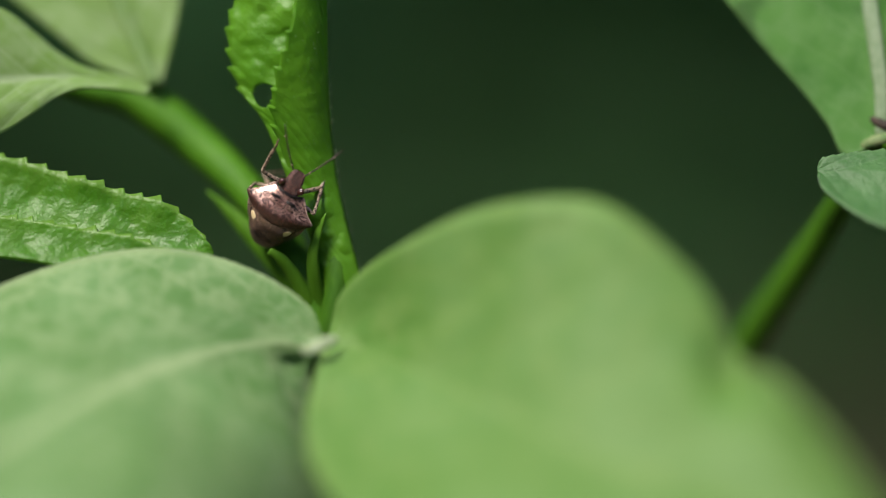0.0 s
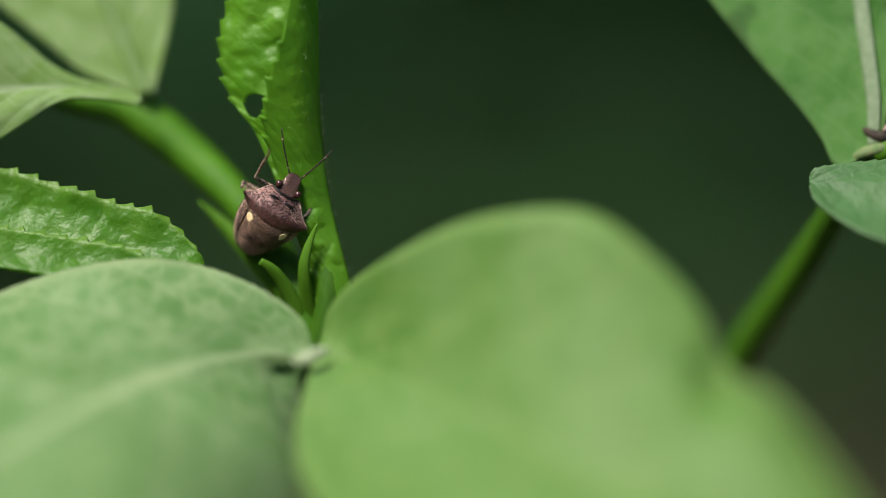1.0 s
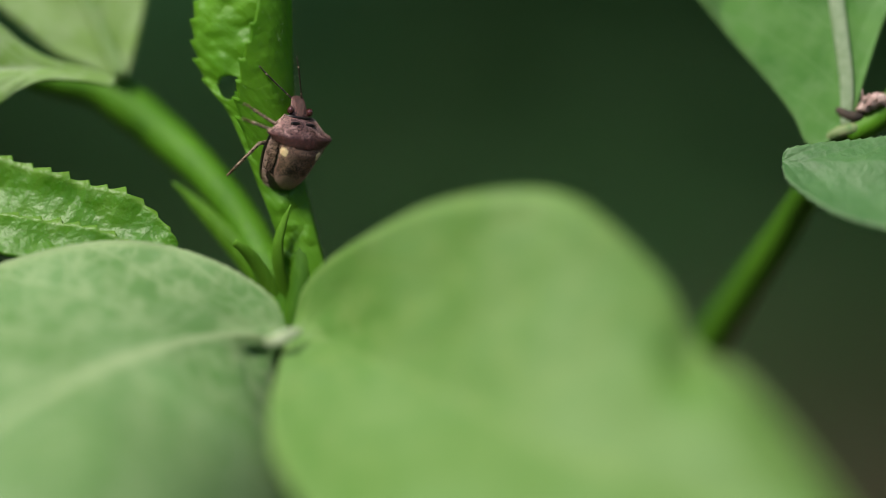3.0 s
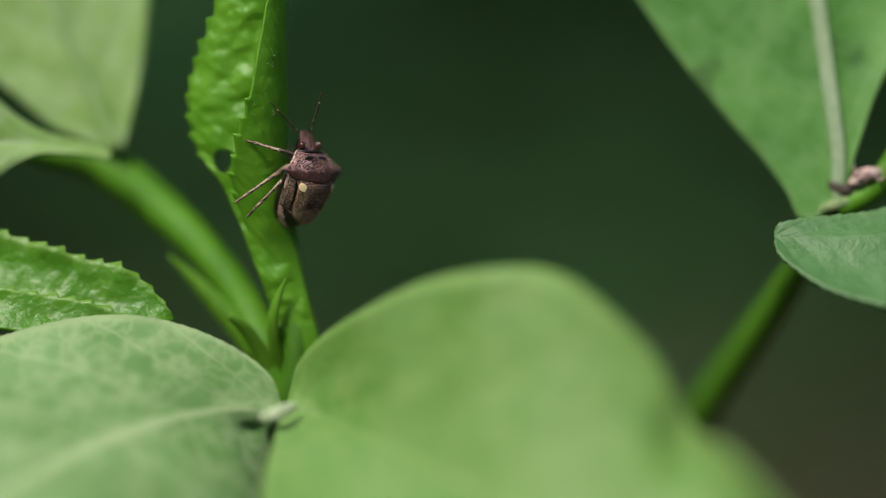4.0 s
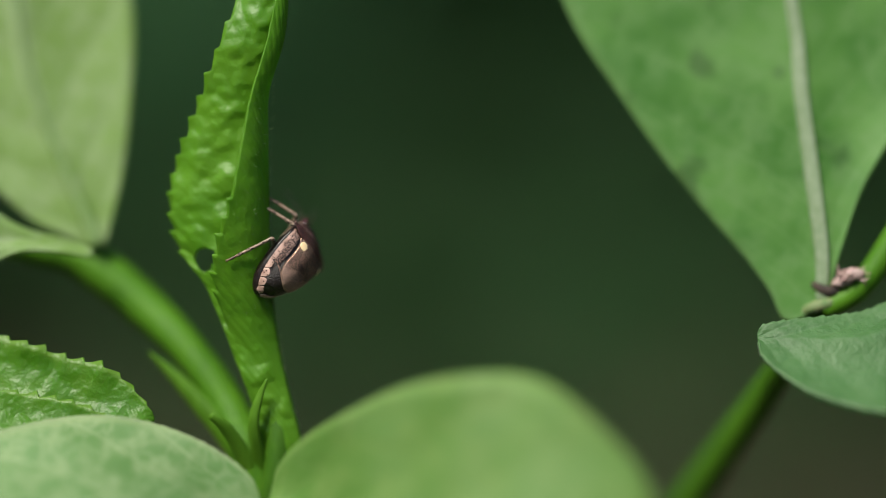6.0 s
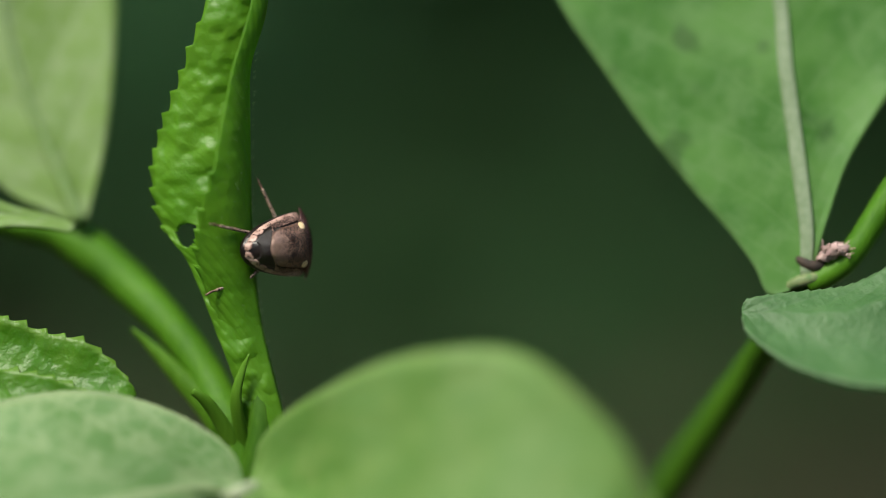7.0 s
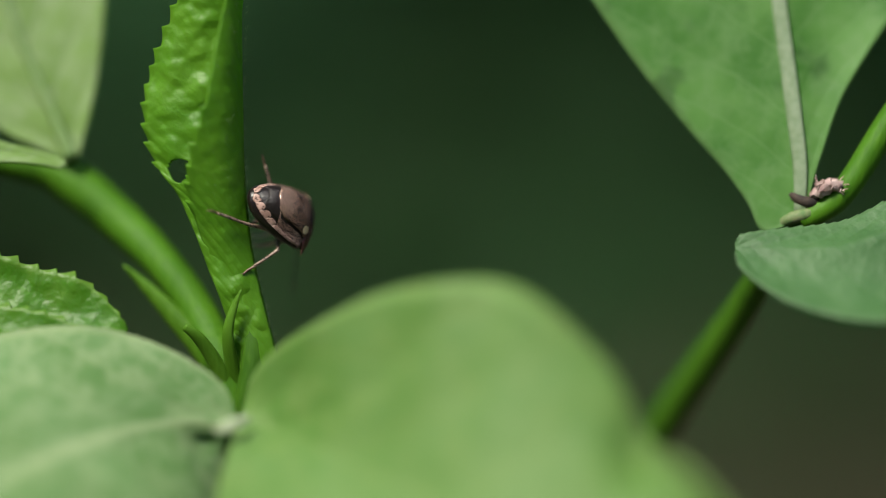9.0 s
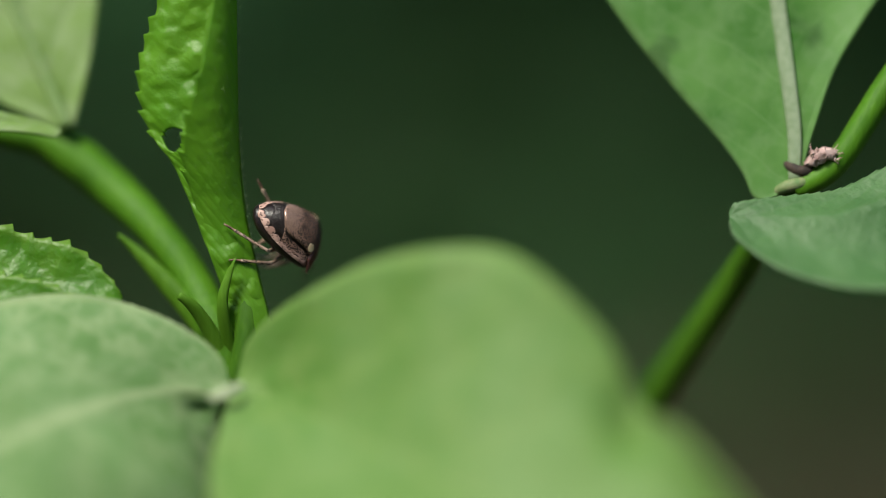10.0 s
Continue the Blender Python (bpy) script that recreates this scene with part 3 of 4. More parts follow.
# ---- the plant beside it ----
base = world_of(down_to_ground((16.11, 221.36, -16.22)))
second = new("leafy_plant")
second.location = base
tagged(second, "broad-leaved green plant beside the folded leaf", "plant")
part("stem", tube([(26.30, 206.60, 2.60), (24.34, 206.96, -0.33), (22.68, 210.48, -3.73), (19.88, 214.96, -8.62), (17.49, 218.80, -12.91), (16.11, 221.36, -16.22), down_to_ground((16.11, 221.36, -16.22))], [0.8, 1.1, 1.3, 1.45, 1.5, 1.5, 2.2], rings=60), M_STEM, second, "straight green stem")
part("branch", tube([(26.07, 206.00, 2.06), (28.47, 206.00, 3.54), (31.99, 206.11, 8.72), (36.88, 206.55, 15.59), (41.41, 206.99, 21.56)], [0.8, 0.85, 0.9, 0.9, 0.8], rings=40), M_STEM_PALE, second, "light green side branch")
lf = part("leaf", blade([(25.98, 205.60, 2.55), (26.05, 205.86, 5.57), (25.73, 206.24, 8.73), (25.26, 206.88, 12.84), (24.84, 207.36, 16.39), (24.54, 208.00, 20.55), (23.05, 208.80, 28.48), (17.55, 210.08, 40.71)],
    [(25.58, 205.60, 1.96), (23.65, 205.73, 1.43), (22.68, 206.08, 3.28), (21.24, 206.50, 5.33), (18.83, 206.88, 8.12), (15.65, 207.36, 12.12), (12.70, 207.84, 16.44), (10.15, 208.32, 20.39), (8.25, 208.80, 25.49), (8.11, 209.44, 32.70), (17.55, 210.08, 40.71)],
    [(26.32, 205.66, 2.54), (26.86, 205.86, 4.54), (27.56, 206.08, 6.69), (28.71, 206.43, 9.84), (30.81, 206.88, 13.39), (33.12, 207.36, 16.76), (35.27, 208.00, 21.29), (34.29, 208.80, 29.61), (26.92, 209.76, 37.64), (17.55, 210.08, 40.71)],
    rows=120, belly=(0.10, 0.14), wave=0.1, seed=7), M_RIGHT, second, "large hanging green leaf with pale midrib and small dark blotches")
thick(lf, 0.22)
part("midrib", tube([(25.98, 205.54, 2.55), (26.04, 205.76, 5.57), (25.72, 206.14, 8.73), (25.24, 206.78, 12.83), (24.81, 207.26, 16.39), (24.52, 207.90, 20.54), (23.05, 208.74, 28.48)], [0.38, 0.48, 0.52, 0.52, 0.50, 0.44, 0.32], flat=0.24), M_MIDRIB_WHITE, lf, "thick pale midrib")
lf = part("leaf", blade([(21.61, 203.3, 0.33), (24.19, 202.6, 0.25), (28.16, 202.4, 0.40), (32.67, 203.4, 1.68), (42.00, 205, 3.60)],
    [(21.66, 203.4, 0.62), (21.88, 203.4, 1.09), (23.58, 203.6, 1.42), (26.55, 204, 1.65), (28.74, 204.5, 2.02), (31.82, 205, 3.53), (35.59, 205.5, 5.19), (42.00, 205, 3.60)],
    [(21.61, 202.94, 0.04), (21.76, 201.72, -0.87), (22.80, 200.68, -1.87), (24.27, 199.66, -2.83), (26.07, 199.00, -3.53), (29.07, 198.40, -4.22), (33.73, 198.90, -4.07), (38.11, 201.29, -1.39), (42.00, 205.00, 3.60)],
    rows=180, belly=(0.1, 0.2), teeth=24, tooth=0.16, wave=0.08, seed=8), M_SIDE, second, "small rounded blue-green leaf with a finely toothed edge")
thick(lf, 0.22)
part("bud", tube([(25.16, 206.4, 4.18), (25.82, 205.8, 3.58), (26.68, 205.6, 3.28), (27.47, 206, 3.58)], [0.15, 0.36, 0.4, 0.2], rings=14), M_DRY, second, "blackened withered bud scale")
part("node", tube([(24.62, 206.2, 1.81), (25.47, 205.6, 2.25), (26.57, 205.6, 2.54), (27.60, 206.4, 2.70)], [0.25, 0.42, 0.42, 0.3], rings=18), M_NODE, second, "tan swollen stem joint")
bm = tube([(26.83, 205.6, 3.72), (27.44, 205.2, 4.13), (28.10, 205.2, 4.47), (29.14, 205.8, 4.41)], [0.2, 0.42, 0.4, 0.15], rings=22, around=18)
for v in bm.verts:
    v.co += Vector((noise.noise(v.co * 3000), noise.noise(v.co * 3000 + Vector((9, 0, 0))), noise.noise(v.co * 3000 + Vector((0, 9, 0))))) * 0.00026
frayed = random.Random(21)
for k in range(60):
    p = np.array((frayed.uniform(26.9, 28.9), 205.2 + frayed.uniform(-0.3, 0.4), 4.2 + frayed.uniform(-0.2, 0.3)))
    tip = p + np.array((frayed.uniform(-0.4, 0.6), frayed.uniform(-0.5, 0.2), frayed.uniform(-0.3, 0.6)))
    tube([p, (p + tip) / 2 + np.array((0.05, 0, 0.05)), tip], [0.05, 0.045, 0.015], rings=4, around=5, bm=bm)
part("bud", bm, M_PINK, second, "pinkish withered flower bud")

# ---- the insect: a shield bug, in millimetres along its own axes: x to its right, y ahead, z up from its back ----
M_SHELL = shell_material("bug_shell", (0.007, 0.0028, 0.0022), (0.42, 0.25, 0.185), (0.25, 0.135, 0.10), 10400.0, stretch=(0.85, 1.4, 1.0), size=(0.45, 0.60), rough=0.27, gloss=0.5, metal=0.4, tip=(-0.0016, (0.43, 0.275, 0.215)), smudge=(0.00046, -0.00125))
M_WING = shell_material("bug_wing", (0.008, 0.0032, 0.0026), (0.42, 0.265, 0.21), (0.23, 0.13, 0.10), 10000.0, stretch=(1.1, 1.0, 1.0), size=(0.43, 0.58), rough=0.29, gloss=0.5, metal=0.35)
M_PRONOTUM = shell_material("bug_pronotum", (0.028, 0.0095, 0.008), (0.58, 0.33, 0.285), (0.26, 0.115, 0.096), 9400.0, stretch=(0.7, 1.5, 1.0), size=(0.42, 0.68), rough=0.27, gloss=0.6, coat=0.25, metal=0.5, warp=0.9, rear=(0.15, 0.055, 0.045), split=0.00112, relief=0.4)
M_HEAD = shell_material("bug_head", (0.007, 0.0027, 0.0023), (0.27, 0.115, 0.092), (0.10, 0.038, 0.031), 10400.0, stretch=(1.8, 0.8, 1.0), size=(0.42, 0.66), rough=0.25, gloss=0.6, metal=0.35)
M_DARK = plain_material("bug_black", (0.005, 0.0028, 0.0028), (0.014, 0.008, 0.007), 0.35, scale=4000.0, gloss=0.4)
M_MEMBRANE = plain_material("wing_membrane", (0.005, 0.003, 0.0025), (0.016, 0.009, 0.008), 0.36, scale=9000.0, relief=0.9, gloss=0.45)
M_RIM = shell_material("bug_rim", (0.03, 0.014, 0.011), (0.52, 0.335, 0.28), (0.31, 0.185, 0.15), 6200.0, stretch=(1.0, 1.0, 1.0), size=(0.26, 0.36), rough=0.42, gloss=0.4)
M_IVORY = plain_material("ivory_spot", (0.74, 0.54, 0.29), (0.82, 0.63, 0.38), 0.35, scale=3000.0, relief=0.1)
M_EYE = plain_material("bug_eye", (0.030, 0.006, 0.005), (0.055, 0.012, 0.010), 0.12, scale=9000.0, relief=0.1, coat=0.6)
M_LEG = shell_material("bug_leg", (0.012, 0.007, 0.005), (0.34, 0.245, 0.185), (0.20, 0.13, 0.09), 5600.0, stretch=(1.0, 1.0, 1.0), size=(0.34, 0.45), rough=0.4, gloss=0.45)
M_FEELER = plain_material("feeler", (0.012, 0.007, 0.006), (0.05, 0.028, 0.02), 0.4, scale=3500.0)
M_FOOT = plain_material("bug_foot", (0.05, 0.026, 0.016), (0.18, 0.10, 0.065), 0.45, scale=3000.0)
M_FEELER_PALE = plain_material("feeler_joint", (0.22, 0.15, 0.10), (0.32, 0.22, 0.15), 0.4)

HIGH_Y = (-2.98, -2.78, -2.44, -1.8, -1.0, -0.2, 0.4, 1.0, 1.5, 2.1)
HIGH_Z = (-0.62, 0.15, 0.98, 1.45, 1.80, 1.95, 1.95, 1.78, 1.35, 0.72)
WIDE_Y = (-2.98, -2.9, -2.68, -2.32, -1.7, -0.9, -0.2, 0.6, 1.2, 1.6)
WIDE_X = (0.20, 0.44, 0.78, 1.12, 1.52, 1.84, 2.03, 2.10, 1.85, 1.40)
RIM_Y, RIM_Z = (-2.98, -2.2, -1.0, 0.5, 1.6), (-0.62, -0.35, 0.25, 0.95, 0.8)


def soft(y, xs, ys):
    """A smoothed table look-up."""
    return sum(float(np.interp(y + d, xs, ys)) * w for d, w in ((-0.18, 0.25), (0.0, 0.5), (0.18, 0.25)))


def back(x, y):
    """The height of the insect's back."""
    w, r = soft(y, WIDE_Y, WIDE_X), soft(y, RIM_Y, RIM_Z)
    return r + (soft(y, HIGH_Y, HIGH_Z) - r) * max(0.0, 1 - (abs(x) / w) ** 2.8)


def mm(p):
    """Metres from millimetres; the hind body is a little drawn out."""
    x, y, z = (float(v) for v in p)
    return Vector((x, y * (1.12 if y < 0 else 1.0), z)) * MM


def sheet(f, nu, nv):
    """A grid from f(u, v), both 0 to 1."""
    bm = bmesh.new()
    g = [[bm.verts.new(mm(f(i / nu, j / nv))) for j in range(nv + 1)] for i in range(nu + 1)]
    for i in range(nu):
        for j in range(nv):
            bm.faces.new((g[i][j], g[i + 1][j], g[i + 1][j + 1], g[i][j + 1]))
    bmesh.ops.remove_doubles(bm, verts=bm.verts, dist=1e-7)
    bmesh.ops.recalc_face_normals(bm, faces=bm.faces)
    return bm


def ball(at, r, squash=(1, 1, 1), seg=20):
    bm = bmesh.new()
    bmesh.ops.create_uvsphere(bm, u_segments=seg, v_segments=seg // 2, radius=1)
    for v in bm.verts:
        v.co = mm([at[k] + r * squash[k] * v.co[k] for k in range(3)])
    return bm


bug = new("shield_bug")
tagged(bug, "coppery brown shield bug with two ivory spots climbing a leaf", "insect")


def abdomen_at(u, v):
    y = -3.0 + 4.63 * u
    a = 2 * math.pi * v
    w, r = soft(y, WIDE_Y, WIDE_X) * min(1.0, (u / 0.03) ** 0.5), soft(y, RIM_Y, RIM_Z)
    deep = 1.15 * math.sin(math.pi * min(1, 0.9 * u)) ** 0.6
    x = w * math.cos(a) * 0.99
    z = back(x, y) - 0.05 if math.sin(a) > 0 else r - 0.02 + deep * math.sin(a)
    return x, y, z


part("abdomen", sheet(abdomen_at, 40, 48), M_DARK, bug, "glossy black underside")


def shield_wide(u):
    """Half the back shield's width, from its base to its tip."""
    u = max(u, 0.0)
    return 1.58 * (1 - 0.32 * u**0.8) * math.sqrt(max(0.0, 1 - (max(0.0, u - 0.5) / 0.5) ** 2.6))


def wing_at(side):
    def f(u, v):
        y = -2.05 + 2.65 * u
        inner = shield_wide((0.55 - y) / 2.85) + 0.08
        outer = 0.94 * soft(y, WIDE_Y, WIDE_X) * min(1.0, 0.55 + 1.6 * u)
        inner = min(inner, outer - 0.05)
        x = inner + (outer - inner) * v
        return side * x, y, back(x, y) + 0.03 + 0.035 * math.sin(math.pi * v)

    return f


for side in (-1, 1):
    cover = thick(part("wing_cover", sheet(wing_at(side), 24, 14), M_WING, bug, "pitted brown wing cover"), 0.05)
    for v, r, low in ((1.0, 0.06, 0.3), (0.72, 0.035, 0.45)):
        line = [np.array(wing_at(side)(u, v)) + np.array((0, 0, 0.02)) for u in np.linspace(0.98, low, 9)]
        part("vein", tube(line, [r * 1.3, r, r, 0.4 * r], rings=24, around=8, place=mm), M_RIM, cover, "pale raised vein")


def membrane_at(u, v):
    y = -2.62 + 1.5 * u
    x = (2 * v - 1) * 0.84 * soft(y, WIDE_Y, WIDE_X)
    return x, y, back(x, y) + 0.02


thick(part("wing_membrane", sheet(membrane_at, 20, 20), M_MEMBRANE, bug, "dark glossy folded wing membrane"), 0.02)


def shield_at(u, v):
    y = 0.55 - 2.85 * u
    w = shield_wide(u)
    x = (2 * v - 1) * w
    return x, y, back(x, y) + (0.09 + 0.07 * (1 - (2 * v - 1) ** 8)) * min(1, 9 * (1.0 - u) + 0.6) + 0.02 - 0.16 * max(0.0, 1 - u / 0.2)


thick(part("scutellum", sheet(shield_at, 40, 30), M_SHELL, bug, "broad rounded back shield with dark pits"), 0.12)
for side in (-1, 1):
    bm = bmesh.new()
    bmesh.ops.create_uvsphere(bm, u_segments=20, v_segments=10, radius=1)
    turn = Matrix.Rotation(-side * 0.55, 3, "Z")
    for v in bm.verts:
        q = turn @ Vector((v.co.x * 0.22, v.co.y * 0.37, 0))
        x, y = side * 1.20 + q.x, -0.02 + q.y
        v.co = mm((x, y, back(x, y) + 0.20 + 0.05 * v.co.z))
    part("ivory_spot", bm, M_IVORY, bug, "smooth ivory spot")

# the banded rim of the abdomen, plate by plate, from the shoulder round to the tip
OUTLINE = [(soft(y, WIDE_Y, WIDE_X), y) for y in np.linspace(0.8, -2.9, 60)] + [(0.35, -2.96), (0.16, -2.99), (0.04, -3.0)]
RUN = np.concatenate([[0], np.cumsum([math.dist(p, q) for p, q in zip(OUTLINE, OUTLINE[1:])])])
for side in (-1, 1):
    for k in range(8):
        a, b = RUN[-1] * (k + 0.01) / 8, RUN[-1] * (k + 0.985) / 8

        def rim_at(u, v, a=a, b=b, side=side, k=k):
            r = a + (b - a) * u
            x, y = (float(np.interp(r, RUN, [p[c] for p in OUTLINE])) for c in (0, 1))
            inner = (0.925 if k > 5 else 0.90) + 0.04 * (2 * u - 1) ** 4
            f = inner + (0.985 - inner) * v
            x, y = x * f, -0.6 + (y + 0.6) * (f if y < -0.6 else 1.0)
            top = back(x / f * min(0.97, f), y)
            return side * x, y, top + 0.02 + 0.05 * math.sin(math.pi * u) * math.sin(math.pi * v) + 0.03

        thick(part("rim_plate", sheet(rim_at, 10, 6), M_RIM, bug, "pale banded edge plate" if k == 0 else ""), 0.05)

SHOULDER_Y = (0.28, 0.5, 0.8, 1.0, 1.12, 1.35, 1.7, 2.0, 2.12)
SHOULDER_X = (1.25, 1.75, 2.15, 2.42, 2.30, 1.85, 1.45, 1.12, 0.95)
EDGE_Z = (1.75, 1.5, 1.25, 1.10, 1.05, 0.9, 0.65, 0.4, 0.3)


def pronotum_at(u, v):
    s = 2 * v - 1
    rear = 0.28 + 0.22 * abs(s) ** 2 * 1.0
    y = rear + (2.12 - rear) * u
    w = float(np.interp(y, SHOULDER_Y, SHOULDER_X)) if abs(s) > 0 else 1.0
    x = s * w
    top, edge = soft(y, HIGH_Y, HIGH_Z) + 0.14, float(np.interp(y, SHOULDER_Y, EDGE_Z))
    z = edge + (top - edge) * (1 - abs(s) ** 2.2)
    z += 0.05 * math.exp(-(((abs(x) - 0.55) / 0.3) ** 2) - ((y - 1.72) / 0.16) ** 2)
    z -= 0.05 * math.exp(-(((y - 1.45) / 0.09) ** 2)) * (1 - abs(s))
    z -= 0.10 * max(0.0, 1 - u / 0.08)
    return x, y, z


thick(part("pronotum", sheet(pronotum_at, 34, 40), M_PRONOTUM, bug, "coppery neck shield with pointed shoulders"), 0.07)
# Black cord along the rear hem, drawn as the shade in that seam.
hem = [pronotum_at(0.0, v) for v in np.linspace(0.1, 0.9, 13)]
part("groove", tube([(x, y - 0.02, z + 0.03) for x, y, z in hem], [0.04, 0.06, 0.065, 0.06, 0.04], rings=40, around=8, place=mm), M_DARK, bug, "black strip drawn for the shaded seam behind the neck shield")
part("collar", tube([(-0.98, 2.06, 0.36), (-0.6, 2.12, 0.72), (0, 2.14, 0.86), (0.6, 2.12, 0.72), (0.98, 2.06, 0.36)], [0.07, 0.1, 0.11, 0.1, 0.07], rings=24, around=10, place=mm), M_DARK, bug, "black collar behind the head")
for side in (-1, 1):
    rim = [(side * float(np.interp(y, SHOULDER_Y, SHOULDER_X)), y, float(np.interp(y, SHOULDER_Y, EDGE_Z)) + 0.02) for y in (1.06, 1.2, 1.4, 1.7, 2.0, 2.1)]
    part("shoulder_rim", tube(rim, [0.06, 0.04, 0.04, 0.055, 0.085, 0.06], rings=16, around=8, place=mm), M_RIM, bug, "pale front edge of the shoulder")
    part("shoulder_callus", ball((side * 0.52, 1.80, 1.14), 0.26, (1.45, 0.55, 0.5)), M_DARK, bug, "black smooth patch")


def head_at(u, v):
    y = 1.98 + 1.27 * u
    w = float(np.interp(u, (0, 0.25, 0.45, 0.8, 0.95, 1), (0.66, 0.70, 0.60, 0.50, 0.40, 0.20)))
    a = 2 * math.pi * v
    mid = 0.34 - 0.76 * u**1.3
    tall = float(np.interp(u, (0, 0.5, 1), (0.42, 0.30, 0.06)))
    groove = 0.03 * math.sin(3 * math.pi * math.cos(a)) if math.sin(a) > 0 else 0
    return w * math.cos(a), y, mid + (tall + groove * 0.6) * math.sin(a)


part("head", sheet(head_at, 24, 32), M_HEAD, bug, "narrow pitted brown head")
for side in (-1, 1):
    part("eye", ball((side * 0.70, 2.44, 0.36), 0.25, (0.9, 1.05, 1.0)), M_EYE, bug, "shiny dark red eye")
part("beak", tube([(0, 3.0, -0.45), (0, 2.6, -0.75), (0, 1.6, -0.95), (0, 0.6, -1.02)], [0.12, 0.12, 0.1, 0.06], rings=14, around=8, place=mm), M_DARK, bug, "folded beak")

BUG = [
    (0, -12.91, 204.53, -2.04, 132.8, 30.1, 1.0),
    (0.5, -13.22, 204.50, -1.92, 124.0, 30.9, 11.2),
    (1, -13.09, 204.97, -1.80, 121.0, 31.1, 13.0),
    (1.5, -12.61, 204.96, -1.34, 119.3, 30.8, 14.4),
    (2, -12.10, 204.96, -0.21, 118.2, 23.3, 11.8),
    (3.3, -9.76, 204.41, 2.10, 108.4, 4.4, 37.6),
    (3.5, -9.62, 204.40, 2.66, 108.7, 4.7, 39.0),
    (4, -9.03, 204.19, 3.98, 106.6, -0.2, 42.8),
    (4.5, -8.81, 204.10, 5.11, 106.9, -1.0, 51.3),
    (5, -8.55, 204.39, 5.68, 109.5, 5.3, 59.1),
    (5.5, -8.58, 205.40, 5.71, 108.6, 21.2, 62.7),
    (6, -8.72, 205.10, 5.49, 98.8, 41.7, 63.8),
    (6.2, -8.79, 204.97, 5.68, 100.1, 41.3, 74.2),
    (7.3, -7.90, 205.81, 4.36, -14.0, 85.5, -48.0),
    (7.5, -7.84, 205.82, 4.53, 11.9, 85.1, -21.1),
    (8, -7.61, 205.92, 4.39, -10.5, 83.1, -34.6),
    (8.5, -7.62, 206.30, 3.73, -46.8, 70.6, -72.1),
    (9, -7.54, 206.42, 2.18, -70.3, 57.5, -93.9),
    (9.5, -7.20, 206.32, 1.00, -67.2, 51.7, -92.7),
    (10, -6.72, 206.30, -1.05, -71.0, 53.2, -98.7),
]


def bug_at(t):
    for s, x, y, z, rx, ry, rz in BUG:
        if s == t:
            return pose(x * MM, y * MM, z * MM, rx, ry, rz)


def aimed(at, way, hint):
    """A pose at a place whose y axis goes along way and whose z axis leans to hint."""
    y = Vector(way).normalized()
    z = Vector(hint) - y * y.dot(Vector(hint))
    z.normalize()
    x = y.cross(z)
    return Matrix.Translation(at) @ Matrix((x, y, z)).transposed().to_4x4()


JOINTED = []


def make_leg(side, hip, rest, femur, tibia, steps, slim=1.0, early=None):
    """A leg of thigh and shin. steps: where the foot stands at some of the times, else at rest beside the body."""
    thigh = part("leg", tube([(0, 0, 0), (0, 0.3 * femur, 0), (0, 0.75 * femur, 0), (0, femur, 0)], [0.12 * slim, 0.165 * slim, 0.14 * slim, 0.10 * slim], rings=18, around=10, place=mm), M_LEG, bug, "speckled tan leg")
    e = tibia - 0.75
    bm = tube([(0, 0, 0), (0, 0.25, 0.03), (0, e, 0.0)], [0.13 * slim, 0.10 * slim, 0.105 * slim], rings=16, around=8, place=mm)
    own = len(bm.faces)
    tube([(0, e - 0.02, 0), (0, e + 0.35, -0.05), (0, e + 0.68, 0.03)], [0.07, 0.085, 0.06], rings=10, around=8, place=mm, bm=bm)
    for k in (-1, 1):
        tube([(0, e + 0.66, 0.03), (k * 0.05, e + 0.75, 0.04), (k * 0.07, e + 0.8, -0.04)], [0.035, 0.03, 0.008], rings=6, around=6, place=mm, bm=bm)
    rnd = random.Random(int(hip[1] * 10) + side)
    for k in range(18):
        y, a = 0.12 + (e - 0.2) * k / 18, rnd.uniform(0, 6.28)
        q = (0.08 * math.cos(a), y, 0.08 * math.sin(a))
        tube([q, (1.8 * q[0], y + 0.05, 1.8 * q[2]), (2.3 * q[0], y + 0.12, 2.3 * q[2])], [0.012, 0.01, 0.004], rings=3, around=4, place=mm, bm=bm)
    bm.faces.ensure_lookup_table()
    for face in bm.faces[own:]:
        face.material_index = 1
    shin = part("shin", bm, M_LEG, thigh, "tan shin with a dark clawed foot")
    shin.data.materials.append(M_FOOT)
    JOINTED.append((thigh, shin, side, Vector(hip), Vector(rest), steps, femur, tibia, early))
    return thigh


def make_feeler(side, ways, rest):
    ob = part("antenna", tube([(0, 0, 0), (0, 1.0, 0.05), (0, 2.0, 0.05), (0, 3.2, -0.1)], [0.055, 0.05, 0.06, 0.045], rings=30, around=8, place=mm), M_FEELER, bug, "thin dark jointed antenna")
    for y in (0.55, 1.15, 1.85, 2.5):
        part("joint", tube([(0, y - 0.05, 0.05), (0, y, 0.05), (0, y + 0.05, 0.05)], [0.05, 0.062, 0.05], rings=5, around=8, place=mm), M_FEELER_PALE, ob)
    JOINTED.append((ob, None, side, Vector((side * 0.32, 3.0, -0.32)), Vector(rest), ways, 0, 0, None))


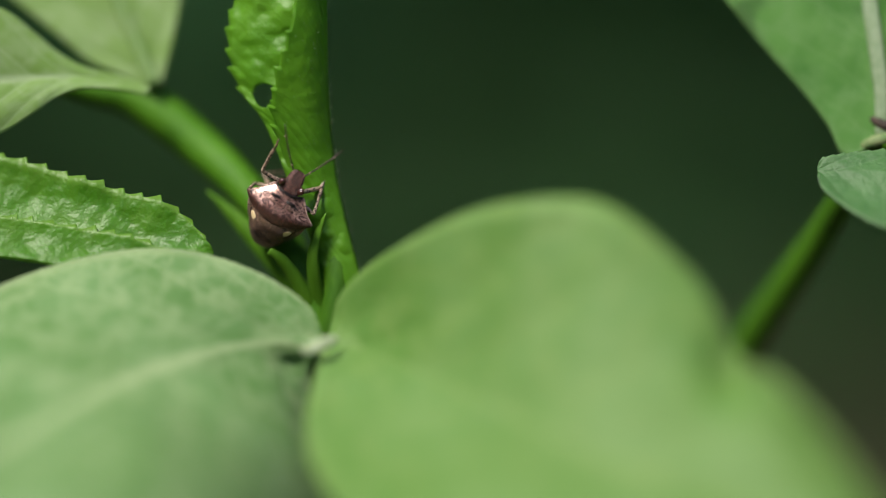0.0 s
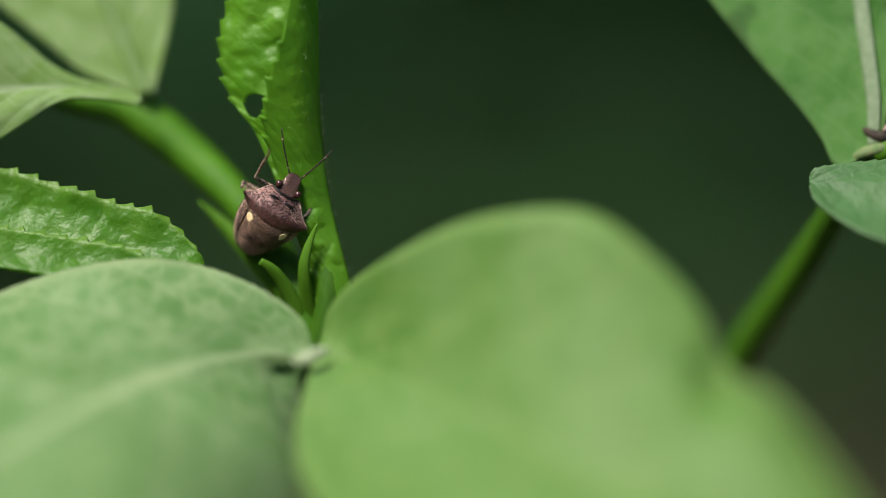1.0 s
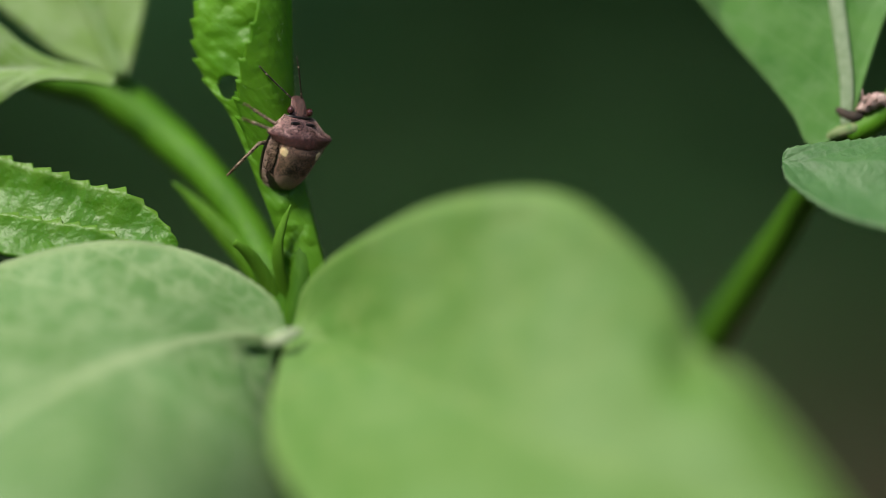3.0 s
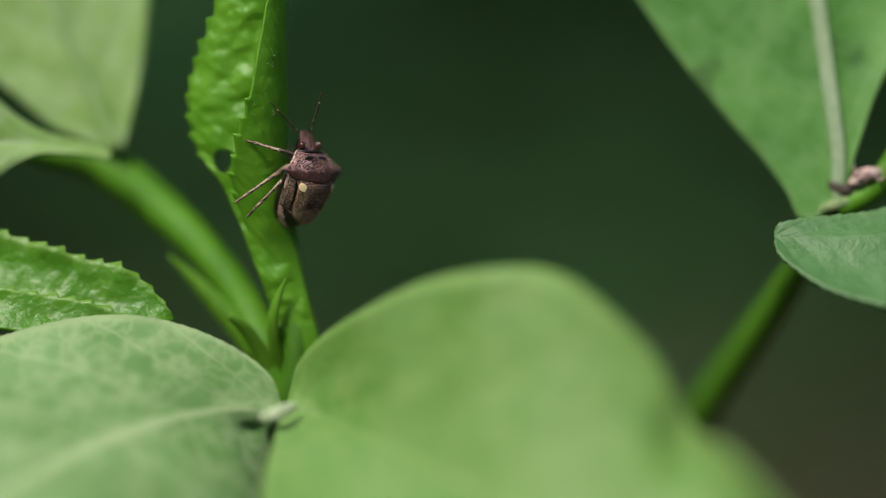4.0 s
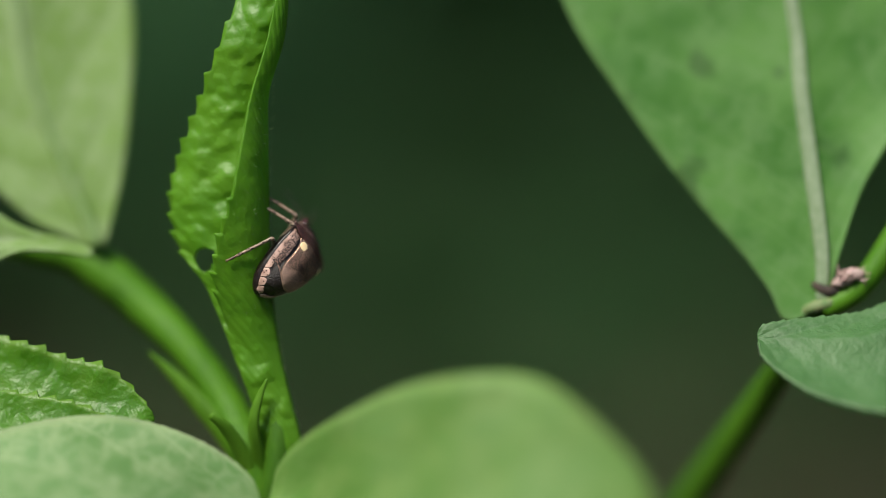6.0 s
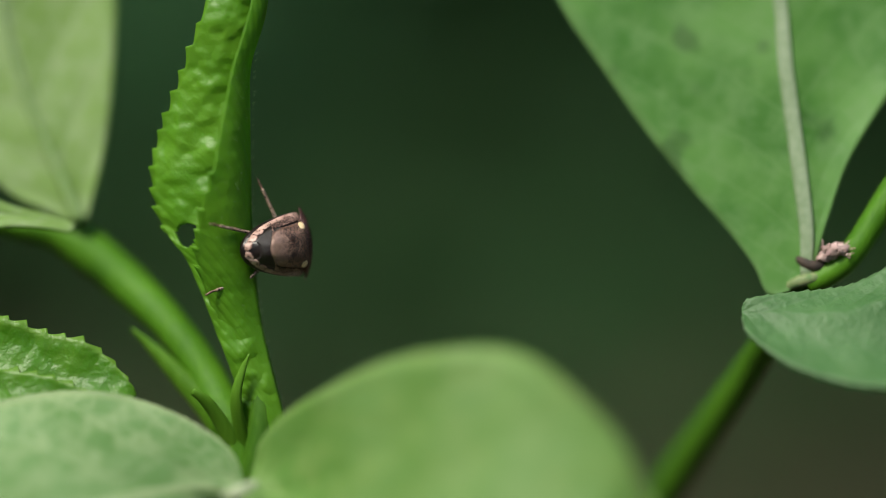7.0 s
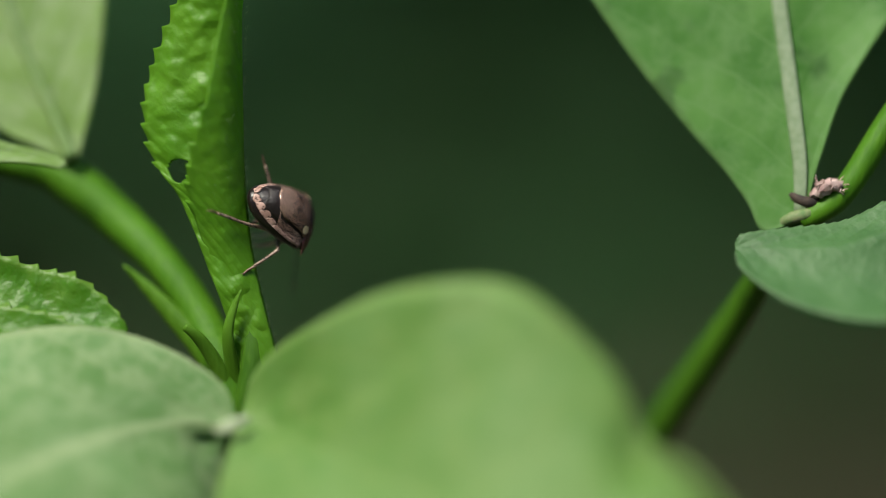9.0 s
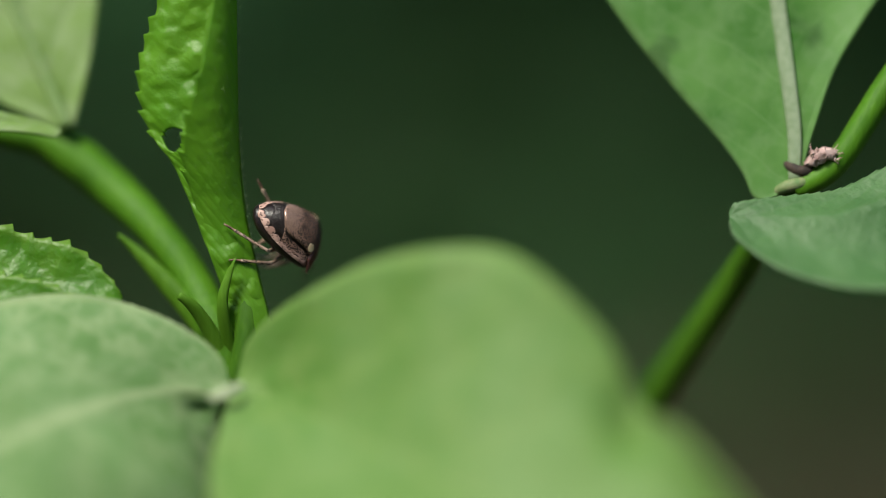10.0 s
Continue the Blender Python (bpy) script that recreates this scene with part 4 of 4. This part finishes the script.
make_leg(-1, (-0.6, 1.6, -0.45), (-0.1, 1.1, -4.1), 1.6, 2.5, early=(-1.0, -0.1, 0.3), steps={0: (-12.9, 202.3, 2.3), 0.5: (-12.9, 202.2, 2.4), 1: (-12.9, 202.3, 2.3), 1.5: (-12.9, 202.3, 2.4), 2: (-13.8, 201.4, 2.8), 3.3: (-12.8, 202.4, 4.8), 3.5: (-12.6, 202.6, 6.6), 4: (-12.6, 202.6, 6.6), 4.5: (-12.6, 202.6, 6.6), 5: (-10.2, 204.8, 8.9), 5.5: (-10.1, 204.9, 9.1), 6: (-10.2, 204.8, 9.5), 6.2: (-9.5, 205.4, 10.1)})
make_leg(-1, (-0.7, 0.8, -0.6), (-0.3, 0.3, -4.4), 1.8, 2.8, {0: (-14.8, 202.5, -0.8), 1: (-14.7, 202.2, -0.1), 2: (-13.8, 201.7, 1.8), 3.3: (-13.3, 201.9, 2.9), 3.5: (-13.5, 201.7, 2.8), 4: (-13.4, 201.9, 2.3), 4.5: (-13.0, 202.2, 6.2), 5: (-13.1, 202.2, 6.2), 5.5: (-13.1, 202.2, 6.2), 6: (-10.6, 204.4, 9.0), 6.2: (-10.2, 204.8, 9.8), 7.3: (-9.8, 204.7, 8.2), 7.5: (-9.7, 204.7, 8.2), 8: (-9.8, 204.7, 8.0), 8.5: (-9.9, 204.6, 7.9), 9: (-8.8, 205.6, 6.6), 9.5: (-9.5, 204.9, 4.5), 10: (-9.5, 204.9, 4.4)})
make_leg(-1, (-0.7, 0.0, -0.65), (-0.3, -0.9, -4.9), 2.1, 3.3, {3.3: (-13.1, 203.2, -0.1), 3.5: (-13.4, 202.9, 0.3), 4: (-12.4, 203.1, 1.6), 4.5: (-12.9, 202.6, 1.9), 5: (-12.5, 202.7, 2.9), 5.5: (-12.5, 202.7, 5.2), 6: (-12.5, 202.7, 5.2), 6.2: (-12.4, 202.8, 5.2), 7.3: (-12.4, 202.3, 4.9), 7.5: (-11.4, 203.2, 5.6), 8: (-10.1, 204.4, 6.9)})
make_leg(1, (0.6, 1.6, -0.45), (0.1, 1.1, -4.1), 1.6, 2.5, early=(1.0, -0.5, 0.2), steps={0: (-9.5, 205.4, 1.5), 0.5: (-9.4, 205.4, 1.0), 1: (-9.9, 205.1, 1.0), 1.5: (-9.4, 205.4, 2.8), 2: (-10.0, 204.9, 2.8), 9.5: (-8.1, 205.7, -4.2)})
make_leg(1, (0.7, 0.8, -0.6), (0.3, 0.3, -4.4), 1.8, 2.8, {0: (-10.1, 205.0, -0.3), 0.5: (-9.7, 205.3, -0.4), 1: (-9.6, 205.3, -0.5), 8: (-9.9, 204.7, 0.8), 8.5: (-9.8, 204.7, 0.7), 9: (-9.9, 204.7, -1.4), 9.5: (-10.9, 204.2, -0.9), 10: (-10.4, 204.5, -2.5)})
make_leg(1, (0.7, 0.0, -0.65), (0.3, -0.9, -4.9), 2.1, 3.3, {7.3: (-12.2, 202.5, 2.5), 7.5: (-12.2, 202.5, 2.8), 8: (-12.2, 202.5, 2.9), 8.5: (-12.2, 202.5, 2.8), 9: (-12.3, 202.4, 2.8), 9.5: (-10.8, 203.8, 2.0), 10: (-10.7, 204.2, -0.2)})
make_feeler(-1, {0: (-0.63, 0.72, -0.26), 0.5: (-0.68, 0.73, -0.07), 1: (-0.68, 0.72, -0.09), 1.5: (-0.86, 0.50, -0.07), 2: (-0.92, 0.37, -0.02), 3.3: (-0.65, 0.61, -0.44), 3.5: (-0.50, 0.63, -0.59), 4: (-0.79, 0.58, -0.18), 4.5: (-0.40, 0.57, -0.71), 5: (-0.64, 0.73, -0.26), 5.5: (-0.38, 0.37, -0.84), 6: (-0.11, 0.65, -0.75), 6.2: (-0.20, 0.88, -0.43)}, (-0.45, 0.8, -0.4))
make_feeler(1, {0.5: (0.04, 0.99, -0.04), 1: (0.22, 0.97, 0.01), 1.5: (0.36, 0.93, 0.04), 2: (-0.25, 0.96, -0.13), 3.3: (-0.53, 0.79, 0.30), 3.5: (-0.66, 0.65, 0.38), 4: (-0.14, 0.94, 0.32), 4.5: (-0.78, 0.63, 0.04), 5: (-0.06, 0.99, 0.11), 5.5: (0.99, 0.11, -0.01), 8.5: (0.86, 0.43, 0.26), 9: (0.85, 0.48, -0.23)}, (0.45, 0.8, -0.4))


def motions():
    """The insect climbs, turns about the leaf's edge and goes down again; its legs reach for their footholds."""
    walk(bug, [(row[0], PLANT @ bug_at(row[0])) for row in BUG])
    for ob, shin, side, hip, rest, steps, femur, tibia, early in JOINTED:
        rows, shin_rows = [], []
        for row in BUG:
            t = row[0]
            if shin is None:
                rows.append((t, aimed(hip * MM, steps.get(t, rest), (0, -0.5, 1))))
                continue
            goal = bug_at(t).inverted() @ (Vector(steps[t]) * MM) / MM if t in steps else rest
            reach = goal - hip
            far = min(max(reach.length, 0.9), femur + tibia - 0.05)
            way = reach.normalized()
            bend = Vector(early if early and t < 2.5 else (side * 0.8, 0.25, 0.9))
            if t > 7:
                bend = bug_at(t).to_3x3().transposed() @ Vector((0.35, -1.0, -0.45))
            bend = (bend - way * way.dot(bend)).normalized()
            c = (femur**2 + far**2 - tibia**2) / (2 * femur * far)
            knee = hip + way * femur * c + bend * femur * math.sqrt(max(0.0, 1 - c * c))
            first = aimed(hip * MM, knee - hip, bend)
            then = aimed(knee * MM, hip + way * far - knee, bend)
            rows.append((t, first))
            shin_rows.append((t, first.inverted() @ then))
        walk(ob, rows)
        if shin:
            walk(shin, shin_rows)


motions()
